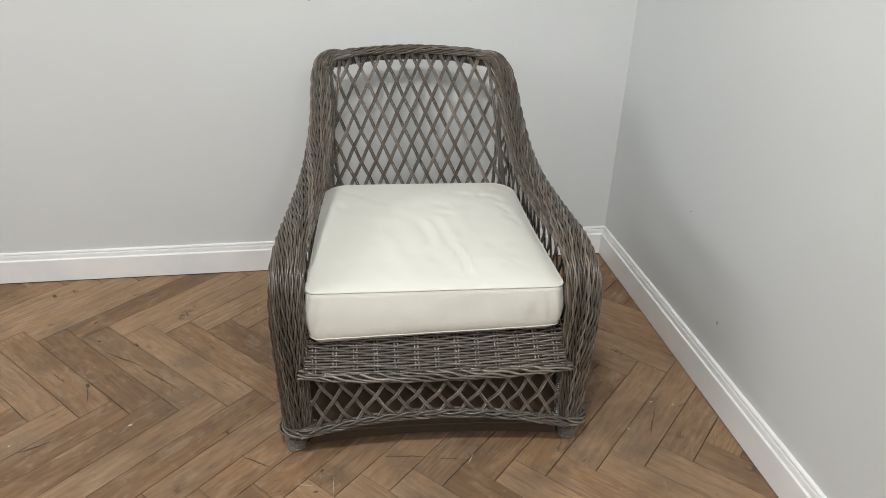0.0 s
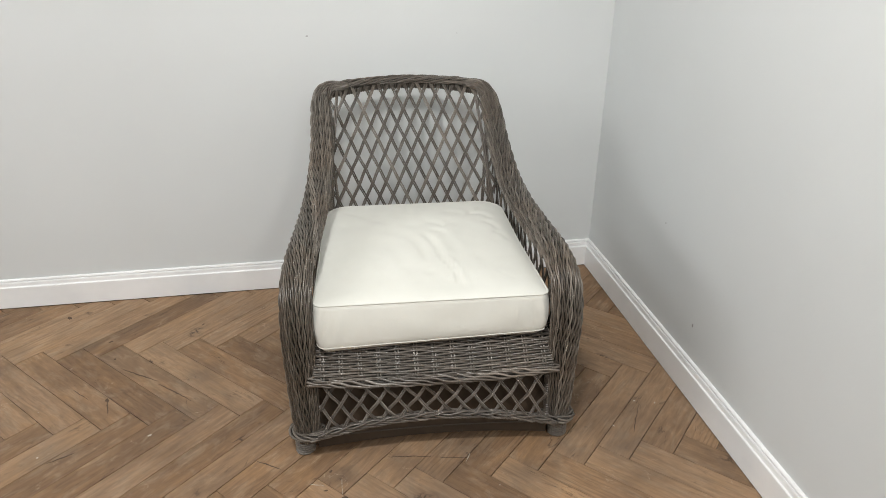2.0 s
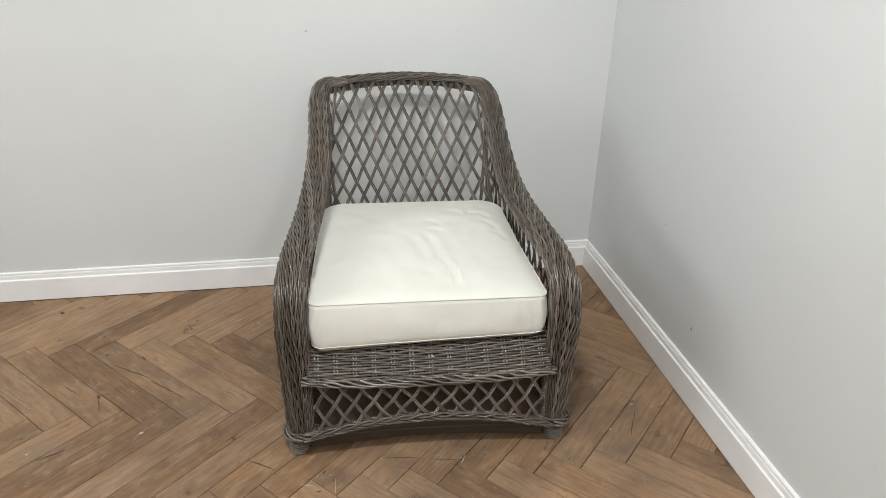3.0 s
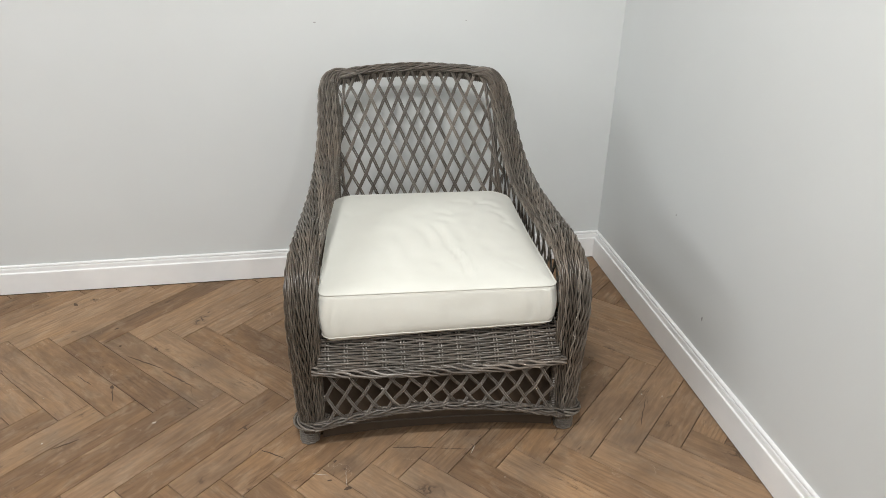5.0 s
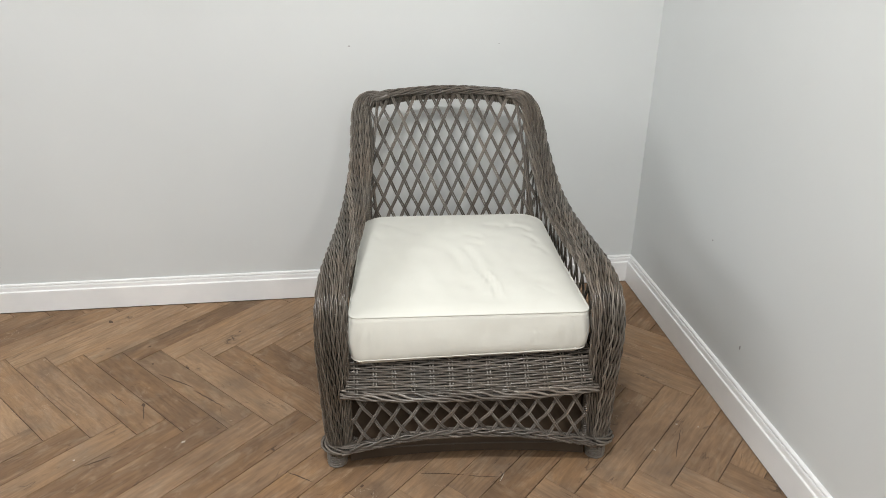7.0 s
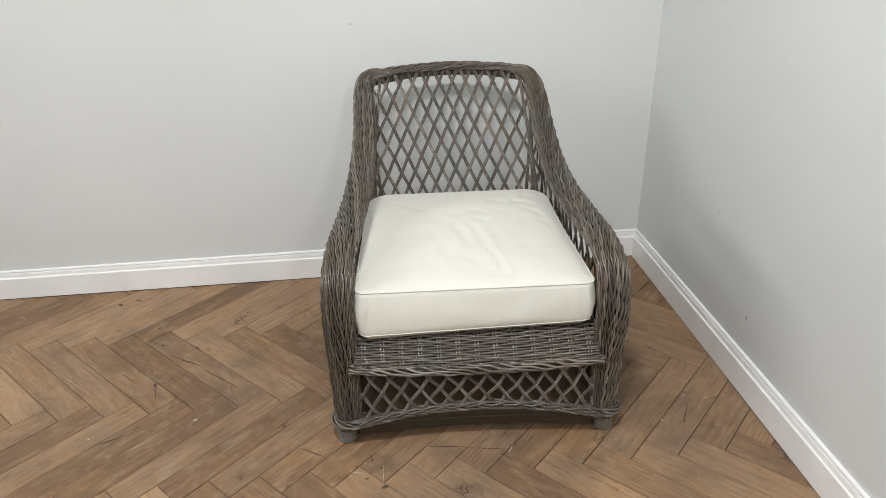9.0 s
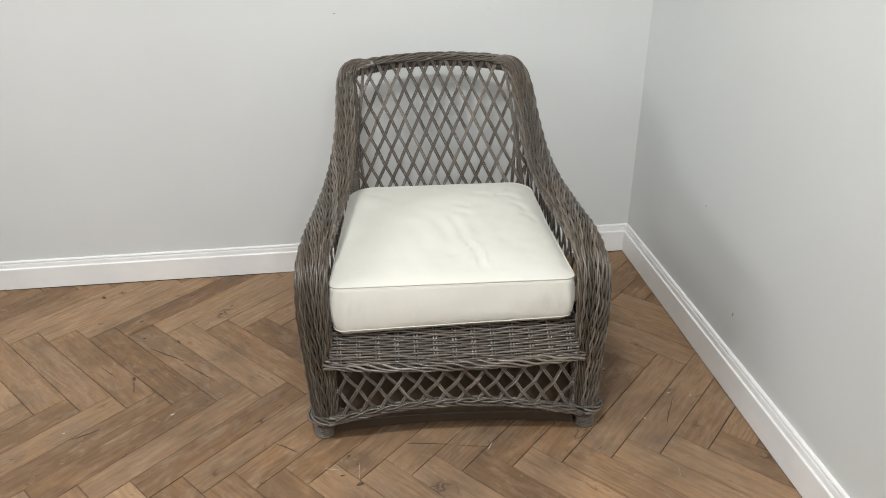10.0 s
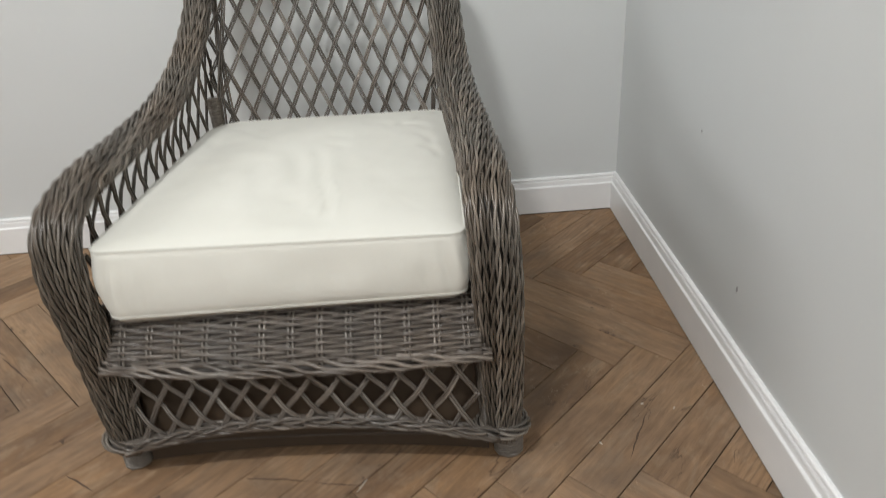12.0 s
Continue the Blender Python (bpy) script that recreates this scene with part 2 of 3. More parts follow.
def box(bm, x0, x1, y0, y1, z0, z1):
    vs = [bm.verts.new((x, y, z)) for x in (x0, x1) for y in (y0, y1) for z in (z0, z1)]
    for f in ((0, 1, 3, 2), (4, 6, 7, 5), (0, 4, 5, 1), (2, 3, 7, 6), (0, 2, 6, 4), (1, 5, 7, 3)):
        bm.faces.new([vs[i] for i in f])


def tube(bm, pts, r, sides=5, closed=False, caps=True):
    """A round strand along pts; r is a radius or one radius a point."""
    pts = [Vector(p) for p in pts]
    n = len(pts)
    rad = [r] * n if isinstance(r, (int, float)) else list(r)
    side, rings = None, []
    for i, p in enumerate(pts):
        a, c = pts[(i - 1) % n if closed else max(i - 1, 0)], pts[(i + 1) % n if closed else min(i + 1, n - 1)]
        t = (c - a).normalized()
        if side is None:
            side = t.orthogonal().normalized()
        side = (side - t * side.dot(t)).normalized()
        up = t.cross(side)
        rings.append([bm.verts.new(p + rad[i] * (math.cos(k * math.tau / sides) * side + math.sin(k * math.tau / sides) * up)) for k in range(sides)])
    for i in range(n if closed else n - 1):
        a, c = rings[i], rings[(i + 1) % n]
        for k in range(sides):
            bm.faces.new((a[k], a[(k + 1) % sides], c[(k + 1) % sides], c[k]))
    if caps and not closed:
        bm.faces.new(rings[0])
        bm.faces.new(rings[-1])


def spline(keys, steps=12):
    """A smooth line through keys (Catmull-Rom), as a list of vectors."""
    k = [Vector(p) for p in keys]
    k = [2 * k[0] - k[1]] + k + [2 * k[-1] - k[-2]]
    out = []
    for i in range(1, len(k) - 2):
        for s in range(steps):
            t = s / steps
            out.append(0.5 * (2 * k[i] + (k[i + 1] - k[i - 1]) * t + (2 * k[i - 1] - 5 * k[i] + 4 * k[i + 1] - k[i + 2]) * t * t
                              + (3 * k[i] - k[i - 1] - 3 * k[i + 1] + k[i + 2]) * t ** 3))
    out.append(k[-2])
    return out


class Line:
    """A line with a place and a tangent at each length along it."""

    def __init__(self, pts):
        self.p = [Vector(q) for q in pts]
        self.d = [0.0]
        for a, c in zip(self.p, self.p[1:]):
            self.d.append(self.d[-1] + (c - a).length)
        self.length = self.d[-1]

    def at(self, s):
        s = min(max(s, 0.0), self.length)
        i = int(np.searchsorted(self.d, s))
        i = min(max(i, 1), len(self.p) - 1)
        f = (s - self.d[i - 1]) / max(self.d[i] - self.d[i - 1], 1e-9)
        return self.p[i - 1].lerp(self.p[i], f)

    def tangent(self, s):
        return (self.at(s + 0.012) - self.at(s - 0.012)).normalized()


# ---- the room: corner of two walls at the origin, floor at z = 0 ----
RX, RY, RZ, THICK = -6.6, -7.4, 2.6, 0.12


def slab(name, label, category, dims, material):
    bm = bmesh.new()
    box(bm, *dims)
    return thing(name, bm, material, label, category, "structure")


WALL_NORTH = slab("wall_north", "pale grey painted plaster wall behind the armchair", "wall", (RX, THICK, 0, THICK, -0.03, RZ), WALL)
WALL_EAST = slab("wall_east", "pale grey painted plaster wall beside the armchair", "wall", (0, THICK, RY, 0, -0.03, RZ), WALL)
slab("wall_west", "plain pale grey painted wall", "wall", (RX - THICK, RX, RY, THICK, -0.03, RZ), WALL)
slab("wall_south", "plain pale grey painted wall", "wall", (RX - THICK, THICK, RY - THICK, RY, -0.03, RZ), WALL)
slab("ceiling", "plain white painted ceiling", "ceiling", (RX - THICK, THICK, RY - THICK, THICK, RZ, RZ + 0.1), CEIL)
FLOOR = slab("floor", "worn brown oak herringbone parquet floor", "floor", (RX, 0, RY, 0, -0.05, -0.005), DARK)

# Baseboards: one moulded profile, out from the wall and up.
PROFILE = [(0, 0.119), (0.005, 0.119), (0.008, 0.1175), (0.0095, 0.1145), (0.0095, 0.1125), (0.0062, 0.1115), (0.0062, 0.1092), (0.0105, 0.1085),
           (0.012, 0.105), (0.0125, 0.094), (0.0135, 0.0918), (0.0165, 0.0908), (0.018, 0.0885), (0.018, 0.0030), (0, 0.0030)]



def baseboard(name, ends, inward, label):
    """ends: the two ends on the wall's line; each end is mitred to the next wall."""
    bm = bmesh.new()
    a, c = Vector(ends[0]), Vector(ends[1])
    along, inw = (c - a).normalized(), Vector(inward)
    rows = []
    for end, sign in ((a, 1), (c, -1)):
        rows.append([bm.verts.new(end + inw * d + along * d * sign + Vector((0, 0, z))) for d, z in PROFILE])
    n = len(PROFILE)
    for k in range(n):
        bm.faces.new((rows[0][k], rows[0][(k + 1) % n], rows[1][(k + 1) % n], rows[1][k]))
    bm.faces.new(rows[0])
    bm.faces.new(rows[1])
    return thing(name, bm, GLOSS, label, "baseboard", "structure")


baseboard("baseboard_north", ((RX, 0, 0), (0, 0, 0)), (0, -1, 0), "white gloss-painted moulded baseboard along the back wall")
baseboard("baseboard_east", ((0, 0, 0), (0, RY, 0)), (-1, 0, 0), "white gloss-painted moulded baseboard along the side wall")
baseboard("baseboard_west", ((RX, RY, 0), (RX, 0, 0)), (1, 0, 0), "white gloss-painted moulded baseboard")
baseboard("baseboard_south", ((0, RY, 0), (RX, RY, 0)), (0, 1, 0), "white gloss-painted moulded baseboard")

# ---- the armchair ----
SEAT_X, SEAT_Y, SEAT_TURN = -0.829, -1.0104, -3.2
chair = tagged(new("armchair"), "grey-brown woven wicker armchair with lattice back, standing in the corner", "armchair")
chair.matrix_world = pose(SEAT_X, SEAT_Y, 0, 0, 0, SEAT_TURN)


class Sleeve:
    """A rounded band along a line: places on its outline, and a near-black core that paints its gaps as shade."""

    def __init__(self, line, width_dir, half_width, half_thick):
        self.line, self.width_dir, self.half_width, self.half_thick = line, width_dir, half_width, half_thick
        # Equal lengths round the outline.
        hw, ht = half_width(0.5), half_thick(0.5)
        self.fine = [k * math.tau / 240 for k in range(241)]
        self.arc = [0.0]
        for a, c in zip(self.fine, self.fine[1:]):
            self.arc.append(self.arc[-1] + math.hypot(hw * (math.cos(c) - math.cos(a)), ht * (math.sin(c) - math.sin(a))))

    def place(self, s, phi, lift):
        f = min(max(s / self.line.length, 0.0), 1.0)
        t = self.line.tangent(s)
        w = Vector(self.width_dir(f))
        w = (w - t * w.dot(t)).normalized()
        nrm = w.cross(t)
        hw, ht = self.half_width(f), self.half_thick(f)
        normal = (w * (math.cos(phi) / hw) + nrm * (math.sin(phi) / ht)).normalized()
        return self.line.at(s) + w * (hw * math.cos(phi)) + nrm * (ht * math.sin(phi)) + normal * lift

    def phi(self, u):
        return float(np.interp((u % 1.0) * self.arc[-1], self.arc, self.fine)) + math.tau * math.floor(u)

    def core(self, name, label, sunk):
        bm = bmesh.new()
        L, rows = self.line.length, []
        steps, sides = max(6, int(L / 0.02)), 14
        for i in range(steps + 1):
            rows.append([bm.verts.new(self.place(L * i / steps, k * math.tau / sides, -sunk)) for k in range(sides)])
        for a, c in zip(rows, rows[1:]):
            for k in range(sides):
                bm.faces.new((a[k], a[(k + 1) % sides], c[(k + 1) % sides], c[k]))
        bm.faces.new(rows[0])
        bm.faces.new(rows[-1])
        return part(name, bm, GAP_SHADE, chair, label)


def band(name, label, sleeve, count, wave, drift, r, sway, dive):
    """A roll of long canes that ride over and under their neighbours."""
    body = sleeve.core(name, label, 3.4 * r)
    rng = random.Random(7)
    L = sleeve.line.length
    n = int(L / wave * 9)
    for k in range(count):
        pts, rad = [], []
        off, ph, stretch = rng.uniform(-0.08, 0.08), rng.uniform(-0.35, 0.35), rng.uniform(0.97, 1.03)
        for i in range(n + 1):
            s = L * i / n
            a = s / (wave * stretch) * math.tau + k * math.pi * 0.68 + ph
            u = (k + off + sway * math.sin(a) + drift(s / L)) / count
            pts.append(sleeve.place(s, sleeve.phi(u), -r + dive * r * math.sin(a + 1.1)))
            rad.append(r * (1 + 0.06 * math.sin(a * 1.7 + k)))
        bm = bmesh.new()
        tube(bm, pts, rad, 7)
        part("cane", bm, CANE, body)


def braid(name, label, sleeve, ropes, pitch, hand, drift, r):
    """A band of close-laid pairs of canes, each pair twisted round itself."""
    body = sleeve.core(name, label, 4.6 * r)
    rng = random.Random(7)
    L = sleeve.line.length
    n = int(L / pitch * 11)
    for k in range(ropes):
        off, ph, stretch = rng.uniform(-0.05, 0.05), rng.uniform(-0.45, 0.45), rng.uniform(0.96, 1.04)
        for strand in (0, 1):
            pts, rad = [], []
            a = strand * math.pi + k * math.pi * 0.55 + ph
            for i in range(n + 1):
                s = L * i / n
                # The twist changes hand on the inner side, so that the pairs meet in a spine.
                inner = math.cos(sleeve.phi((k + drift(s / L)) / ropes)) < -0.25
                a += (-hand if inner else hand) * L / n / (pitch * stretch) * math.tau
                u = (k + off + 0.30 * math.cos(a) + drift(s / L)) / ropes
                pts.append(sleeve.place(s, sleeve.phi(u), -1.9 * r + 1.0 * r * math.sin(a)))
                rad.append(r * (1 + 0.05 * math.sin(a * 0.7 + k)))
            bm = bmesh.new()
            tube(bm, pts, rad, 7)
            part("cane", bm, CANE, body)


def arm_keys(s):
    w = 0.012 if s < 0 else 0.0
    return [(0.338 * s, -0.004, 0.060), (0.341 * s, -0.018, 0.20), (0.340 * s, -0.030, 0.36), (0.337 * s, -0.038, 0.455), (0.333 * s, -0.012, 0.530),
            (0.327 * s, 0.078, 0.566), (0.314 * s, 0.22, 0.578), (0.299 * s, 0.36, 0.596), (0.287 * s, 0.475, 0.637), (0.279 * s, 0.575, 0.700),
            ((0.274 + 0.4 * w) * s, 0.655, 0.765), ((0.267 + w) * s, 0.710, 0.815 + 0.4 * w), ((0.240 + 1.2 * w) * s, 0.740, 0.846), (0.19 * s, 0.752, 0.851)]


def arm_width(s):
    def way(f):
        g = min(max((f - 0.84) / 0.14, 0.0), 1.0)
        h = min(max((f - 0.45) / 0.25, 0.0), 1.0)
        return Vector((s, 0.62 * h - 0.05, 0.05 * h)).lerp(Vector((0, 0.1, 1)), g)
    return way


def arm_half(f):
    return float(np.interp(f, [0, 0.08, 0.25, 0.5, 0.72, 0.86, 0.94, 1.0], [0.034, 0.039, 0.042, 0.038, 0.039, 0.038, 0.027, 0.011]))


for s in (-1, 1):
    arm_sleeve = Sleeve(Line(spline(arm_keys(s))), arm_width(s), arm_half, lambda f: 0.025 - 0.010 * max(0, f - 0.8) / 0.2)
    braid("arm", "broad braided wicker arm running from foot to back", arm_sleeve, 20, 0.092, s,
          lambda f, s=s: -s * float(np.interp(f, (0, 0.36, 0.74, 1), (0, 1.8, 12, 14))), 0.0025)

# Top rail: braided roll from corner to corner.
TOP = [(-0.267, 0.712, 0.824), (-0.250, 0.735, 0.848), (-0.20, 0.756, 0.855), (-0.10, 0.781, 0.859), (0, 0.791, 0.860),
       (0.10, 0.781, 0.859), (0.19, 0.756, 0.855), (0.236, 0.735, 0.843), (0.255, 0.712, 0.820)]
band("top_rail", "braided wicker top rail", Sleeve(Line(spline(TOP)), lambda f: (0, -0.6, 0.8), lambda f: 0.0120, lambda f: 0.0135), 13, 0.12,
     lambda f: 20.0 * f, 0.0027, 0.2, 0.9)


def wrapped(bm, line, r, pitch, cr):
    """A pole wound with one long cane, turn on turn."""
    L, n = line.length, 10
    tube(bm, [line.at(L * i / 12) for i in range(13)], r * 0.95, 12)
    side, pts = None, []
    for k in range(int(L / pitch * n)):
        s = k * pitch / n
        t = line.tangent(s)
        side = t.orthogonal().normalized() if side is None else (side - t * side.dot(t)).normalized()
        a = k * math.tau / n
        pts.append(line.at(s) + (side * math.cos(a) + t.cross(side) * math.sin(a)) * r)
    tube(bm, pts, cr, 5)


for s in (-1, 1):
    for x, y in ((0.352, 0.022), (0.30, 0.64)):
        bm = bmesh.new()
        wrapped(bm, Line(spline([(x * s, y, 0.0), (x * s, y, 0.10)], 6)), 0.0245, 0.0075, 0.0038)
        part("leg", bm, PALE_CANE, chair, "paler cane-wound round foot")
    bm = bmesh.new()
    wrapped(bm, Line(spline([((0.319 - 0.007 * s) * s, -0.012, 0.09), ((0.316 - 0.010 * s) * s, -0.020, 0.29)], 6)), 0.0075, 0.0065, 0.0032)
    part("front_post", bm, CANE, chair, "cane-wound post behind the skirt")
    bm = bmesh.new()
    wrapped(bm, Line(spline([(0.272 * s, 0.605, 0.10), (0.272 * s, 0.605, 0.40), (0.274 * s, 0.61, 0.505 - 0.045 * s)], 6)), 0.013, 0.0075, 0.0040)
    part("back_post", bm, CANE, chair, "cane-wound post at the seat's back corner")

bm = bmesh.new()
wrapped(bm, Line([(-0.252, 0.752, 0.824), (-0.12, 0.797, 0.837), (0, 0.811, 0.839), (0.12, 0.797, 0.837), (0.248, 0.752, 0.824)]), 0.0110, 0.007, 0.0036)
part("back_rail", bm, CANE, chair, "cane-wound rail under the top")


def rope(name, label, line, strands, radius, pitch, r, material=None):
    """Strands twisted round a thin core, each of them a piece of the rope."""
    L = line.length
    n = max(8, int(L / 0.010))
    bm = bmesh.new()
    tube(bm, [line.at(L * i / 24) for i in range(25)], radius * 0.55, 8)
    body = part(name, bm, GAP_SHADE, chair, label)
    for k in range(strands):
        pts = []
        for i in range(n + 1):
            s = L * i / n
            t = line.tangent(s)
            side = Vector((0, 0, 1)).cross(t).normalized()
            up = t.cross(side)
            a = s / pitch * math.tau + k * math.tau / strands + 0.22 * math.sin(s / 0.08 * math.tau + k * 2.2)
            out = radius * (1 + 0.10 * math.sin(s / 0.06 * math.tau + k * 1.9))
            pts.append(line.at(s) + side * math.cos(a) * out + up * math.sin(a) * out)
        bm = bmesh.new()
        tube(bm, pts, r, 6)
        part("cane", bm, material or CANE, body)


# The plaited edge where the side lattice is turned in under each arm.
for s in (-1, 1):
    arm, way = Line(spline(arm_keys(s))), arm_width(s)
    edge = []
    for k in range(30):
        f = 0.40 + 0.42 * k / 29
        w = way(f).normalized()
        edge.append(arm.at(arm.length * f) - w * (arm_half(f) * 0.80) - Vector((0, 0, 0.006)))
    rope("edge_plait", "plaited inner edge of the arm", Line(edge), 7, 0.0080, 0.095 * s, 0.0030)

# Front rail and the arched rim below it.
RAIL_Z = 0.282
rope("front_rail", "twisted wicker rail under the seat front",
     Line(spline([(-0.325, -0.045, RAIL_Z), (-0.16, -0.062, RAIL_Z), (0, -0.066, RAIL_Z), (0.16, -0.062, RAIL_Z), (0.325, -0.045, RAIL_Z)])), 8, 0.0118, 0.42, 0.0033, GREY_CANE)


def arch(x):
    return 0.090 + 0.063 * (1 - (x / 0.33) ** 2)


RIM = [(x, -0.040 - 0.012 * (1 - (x / 0.33) ** 2), arch(x)) for x in np.linspace(-0.33, 0.33, 13)]
rope("bottom_rim", "arched twisted wicker rim", Line(spline(RIM, 6)), 8, 0.0102, 0.28, 0.0031, GREY_CANE)
# Canes that loop from one lattice crossing to the next along the rim.
for k in (0, 1):
    bm, pts = bmesh.new(), []
    for x in np.linspace(-0.31, 0.31, 151):
        a = x / 0.099 * math.tau + k * math.pi
        pts.append(Vector((x, -0.053 - 0.012 * (1 - (x / 0.33) ** 2) - 0.003 * math.cos(a), arch(x) + 0.0125 + 0.0050 * math.sin(a))))
    tube(bm, pts, 0.0028, 6)
    part("rim_loop", bm, GREY_CANE, chair)
for s in (-1, 1):
    ring = [(0.340 * s + 0.041 * math.cos(a), -0.003 + 0.034 * math.sin(a), 0.090) for a in np.linspace(0, math.tau, 25)]
    rope("foot_ring", "twisted cane ring round the foot", Line(ring), 6, 0.0085, 0.17, 0.0031)
    rope("side_rim", "", Line(spline([(0.36 * s, 0.02, 0.100), (0.355 * s, 0.2, 0.125), (0.335 * s, 0.42, 0.125), (0.31 * s, 0.62, 0.100)])), 8, 0.0098, 0.30, 0.0031)
rope("back_rim", "", Line(spline([(-0.30, 0.64, 0.10), (0, 0.66, 0.14), (0.30, 0.64, 0.10)])), 8, 0.0098, 0.30, 0.0031)


def double_cane(surface, a, c, r=0.0027, apart=0.0027, lift=0.0, steps=14, name="lattice_cane", material=None):
    """Two canes side by side over a surface(u, v), from a to c in u, v; lift is a height, or one for each u, v."""
    bm = bmesh.new()
    pts = [(a[0] + (c[0] - a[0]) * i / steps, a[1] + (c[1] - a[1]) * i / steps) for i in range(steps + 1)]
    P = [surface(*q) for q in pts]
    for side in (-1, 1):
        line = []
        for i, p in enumerate(P):
            t = (P[min(i + 1, steps)] - P[max(i - 1, 0)]).normalized()
            u, v = pts[i]
            nrm = (surface(u + 0.01, v) - surface(u - 0.01, v)).cross(surface(u, v + 0.01) - surface(u, v - 0.01)).normalized()
            line.append(p + nrm.cross(t) * (side * apart) + nrm * (lift(u, v) if callable(lift) else lift))
        tube(bm, line, r, 6)
    part(name, bm, material or CANE, chair)


def clip_line(u0, slope, v0, v1, half):
    """The stretch of u = u0 + slope * (v - v0) that lies within -half..half between v0 and v1."""
    lo, hi = v0, v1
    for edge in (-half, half):
        if abs(slope) > 1e-9:
            v = v0 + (edge - u0) / slope
            if (slope > 0) == (edge > 0):
                hi = min(hi, v)
            else:
                lo = max(lo, v)
    return (lo, hi) if hi - lo > 0.02 else None


# Back panel: u across in metres, v up the lean.
def back_surface(u, v):
    bow = 0.055 * (1 - (u / 0.26) ** 2)
    return Vector((u * (1.03 - 0.1 * v), 0.575 + 0.155 * (v / 0.45) ** 1.1 + bow if v > 0 else 0.575 + bow, 0.375 + v * 1.02))


STEP = 0.0445
for k in range(-12, 13):
    for sgn in (-1, 1):
        u1 = (k + 0.75 - 0.25 * sgn) * STEP
        u0 = u1 - sgn * 0.45 / 1.95
        got = clip_line(u0, sgn / 1.95, 0.0, 0.474, 0.276)
        if got:
            lo, hi = got
            double_cane(back_surface, (u0 + sgn * lo / 1.95, lo), (u0 + sgn * hi / 1.95, hi), steps=int(130 * (hi - lo)) + 4,
                        lift=lambda u, v, g=sgn: -g * 0.0034 * math.cos(math.pi * (2 * u / STEP - 1.5)))


for sgn in (-1, 1):
    double_cane(back_surface, (0.250 * sgn, 0.02), (0.262 * sgn, 0.44))
    double_cane(back_surface, (0.276 * sgn, 0.02), (0.232 * sgn, 0.45), lift=0.004)
    double_cane(back_surface, (0.222 * sgn, 0.02), (0.272 * sgn, 0.44), lift=-0.004)

# Side panels: crossing pairs of canes; u back along the side, v the height.
def side_surface(s):
    arm = Line(spline(arm_keys(s)))
    tops = [arm.at(arm.length * k / 60) for k in range(20, 61)]
    ys, zs, xs = [p.y for p in tops], [p.z for p in tops], [abs(p.x) for p in tops]

    def top(u):
        return float(np.interp(u, ys, zs))

    def surface(u, v):
        under, over = float(np.interp(u, ys, xs)), min(max((v - 0.48) / max(top(u) - 0.48, 0.02), 0.0), 1.0)
        x = max(under, float(np.interp(u, (0.50, 0.60), (0.306, 0.290)))) * (1 - over) + under * over
        return Vector((s * (x + 0.002 - 0.028 * max(0.0, 1 - (top(u) - v) / 0.08)), u, v))
    return surface, top


SIDE_STEP, SIDE_SLOPE = 0.047, 2.4
for s in (-1, 1):
    surf, top = side_surface(s)
    for k in range(-5, 20):
        for sgn in (-1, 1):
            run = []
            for i in range(60):
                v = 0.27 + i * 0.009
                u = 0.02 + (k + 0.25 * sgn) * SIDE_STEP + sgn * (v - 0.5) / SIDE_SLOPE
                if 0.025 < u < 0.590 + 0.045 * min(max((0.68 - v) / 0.1, 0), 1) + 0.155 * (max(v - 0.375, 0) / 0.46) ** 1.1 and v < top(u) - 0.002:
                    run.append((u, v))
            if len(run) > 4:
                double_cane(surf, run[0], run[-1], 0.0025, 0.0025, 0.003 * sgn * s, 10, "side_cane")


# Front skirt between rail and rim.
def skirt(u, v):
    z0 = arch(u)
    return Vector((u, -0.040 - 0.015 * (1 - (u / 0.33) ** 2), z0 + (RAIL_Z - z0) * v))


for k in range(-8, 9):
    for sgn in (-1, 1):
        u0, du = k * 0.0495 - sgn * 0.049, sgn * 0.098
        lo, hi = 0.0, 1.0
        for edge, is_hi in ((-0.30, sgn < 0), (0.30, sgn > 0)):
            v = (edge - u0) / du
            lo, hi = (lo, min(hi, v)) if is_hi else (max(lo, v), hi)
        if hi - lo > 0.1:
            double_cane(skirt, (u0 + du * lo, lo), (u0 + du * hi, hi), 0.0023, 0.0023, steps=16, material=GREY_CANE,
                        lift=lambda u, v, g=sgn: g * 0.0036 * math.cos(math.pi * 2 * u / 0.0495))

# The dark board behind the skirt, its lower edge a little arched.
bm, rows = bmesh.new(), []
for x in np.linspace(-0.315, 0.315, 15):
    # Carried low: below the bead its dark stands in for shaded floor.
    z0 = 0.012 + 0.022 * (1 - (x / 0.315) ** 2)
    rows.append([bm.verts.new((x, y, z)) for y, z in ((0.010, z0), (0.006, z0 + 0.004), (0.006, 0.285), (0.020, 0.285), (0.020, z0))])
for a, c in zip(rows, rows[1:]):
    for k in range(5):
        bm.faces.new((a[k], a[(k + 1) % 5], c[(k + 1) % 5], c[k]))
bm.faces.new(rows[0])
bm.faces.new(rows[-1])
apron = part("apron", bm, APRON, chair, "dark brown board behind the lattice skirt, standing in for shade below", False)
bm = bmesh.new()
tube(bm, [(x, 0.0055, 0.052 + 0.012 * (1 - (x / 0.315) ** 2)) for x in np.linspace(-0.315, 0.315, 21)], 0.0024, 6)
part("bead", bm, BEAD, apron, "thin brown bead along the board")

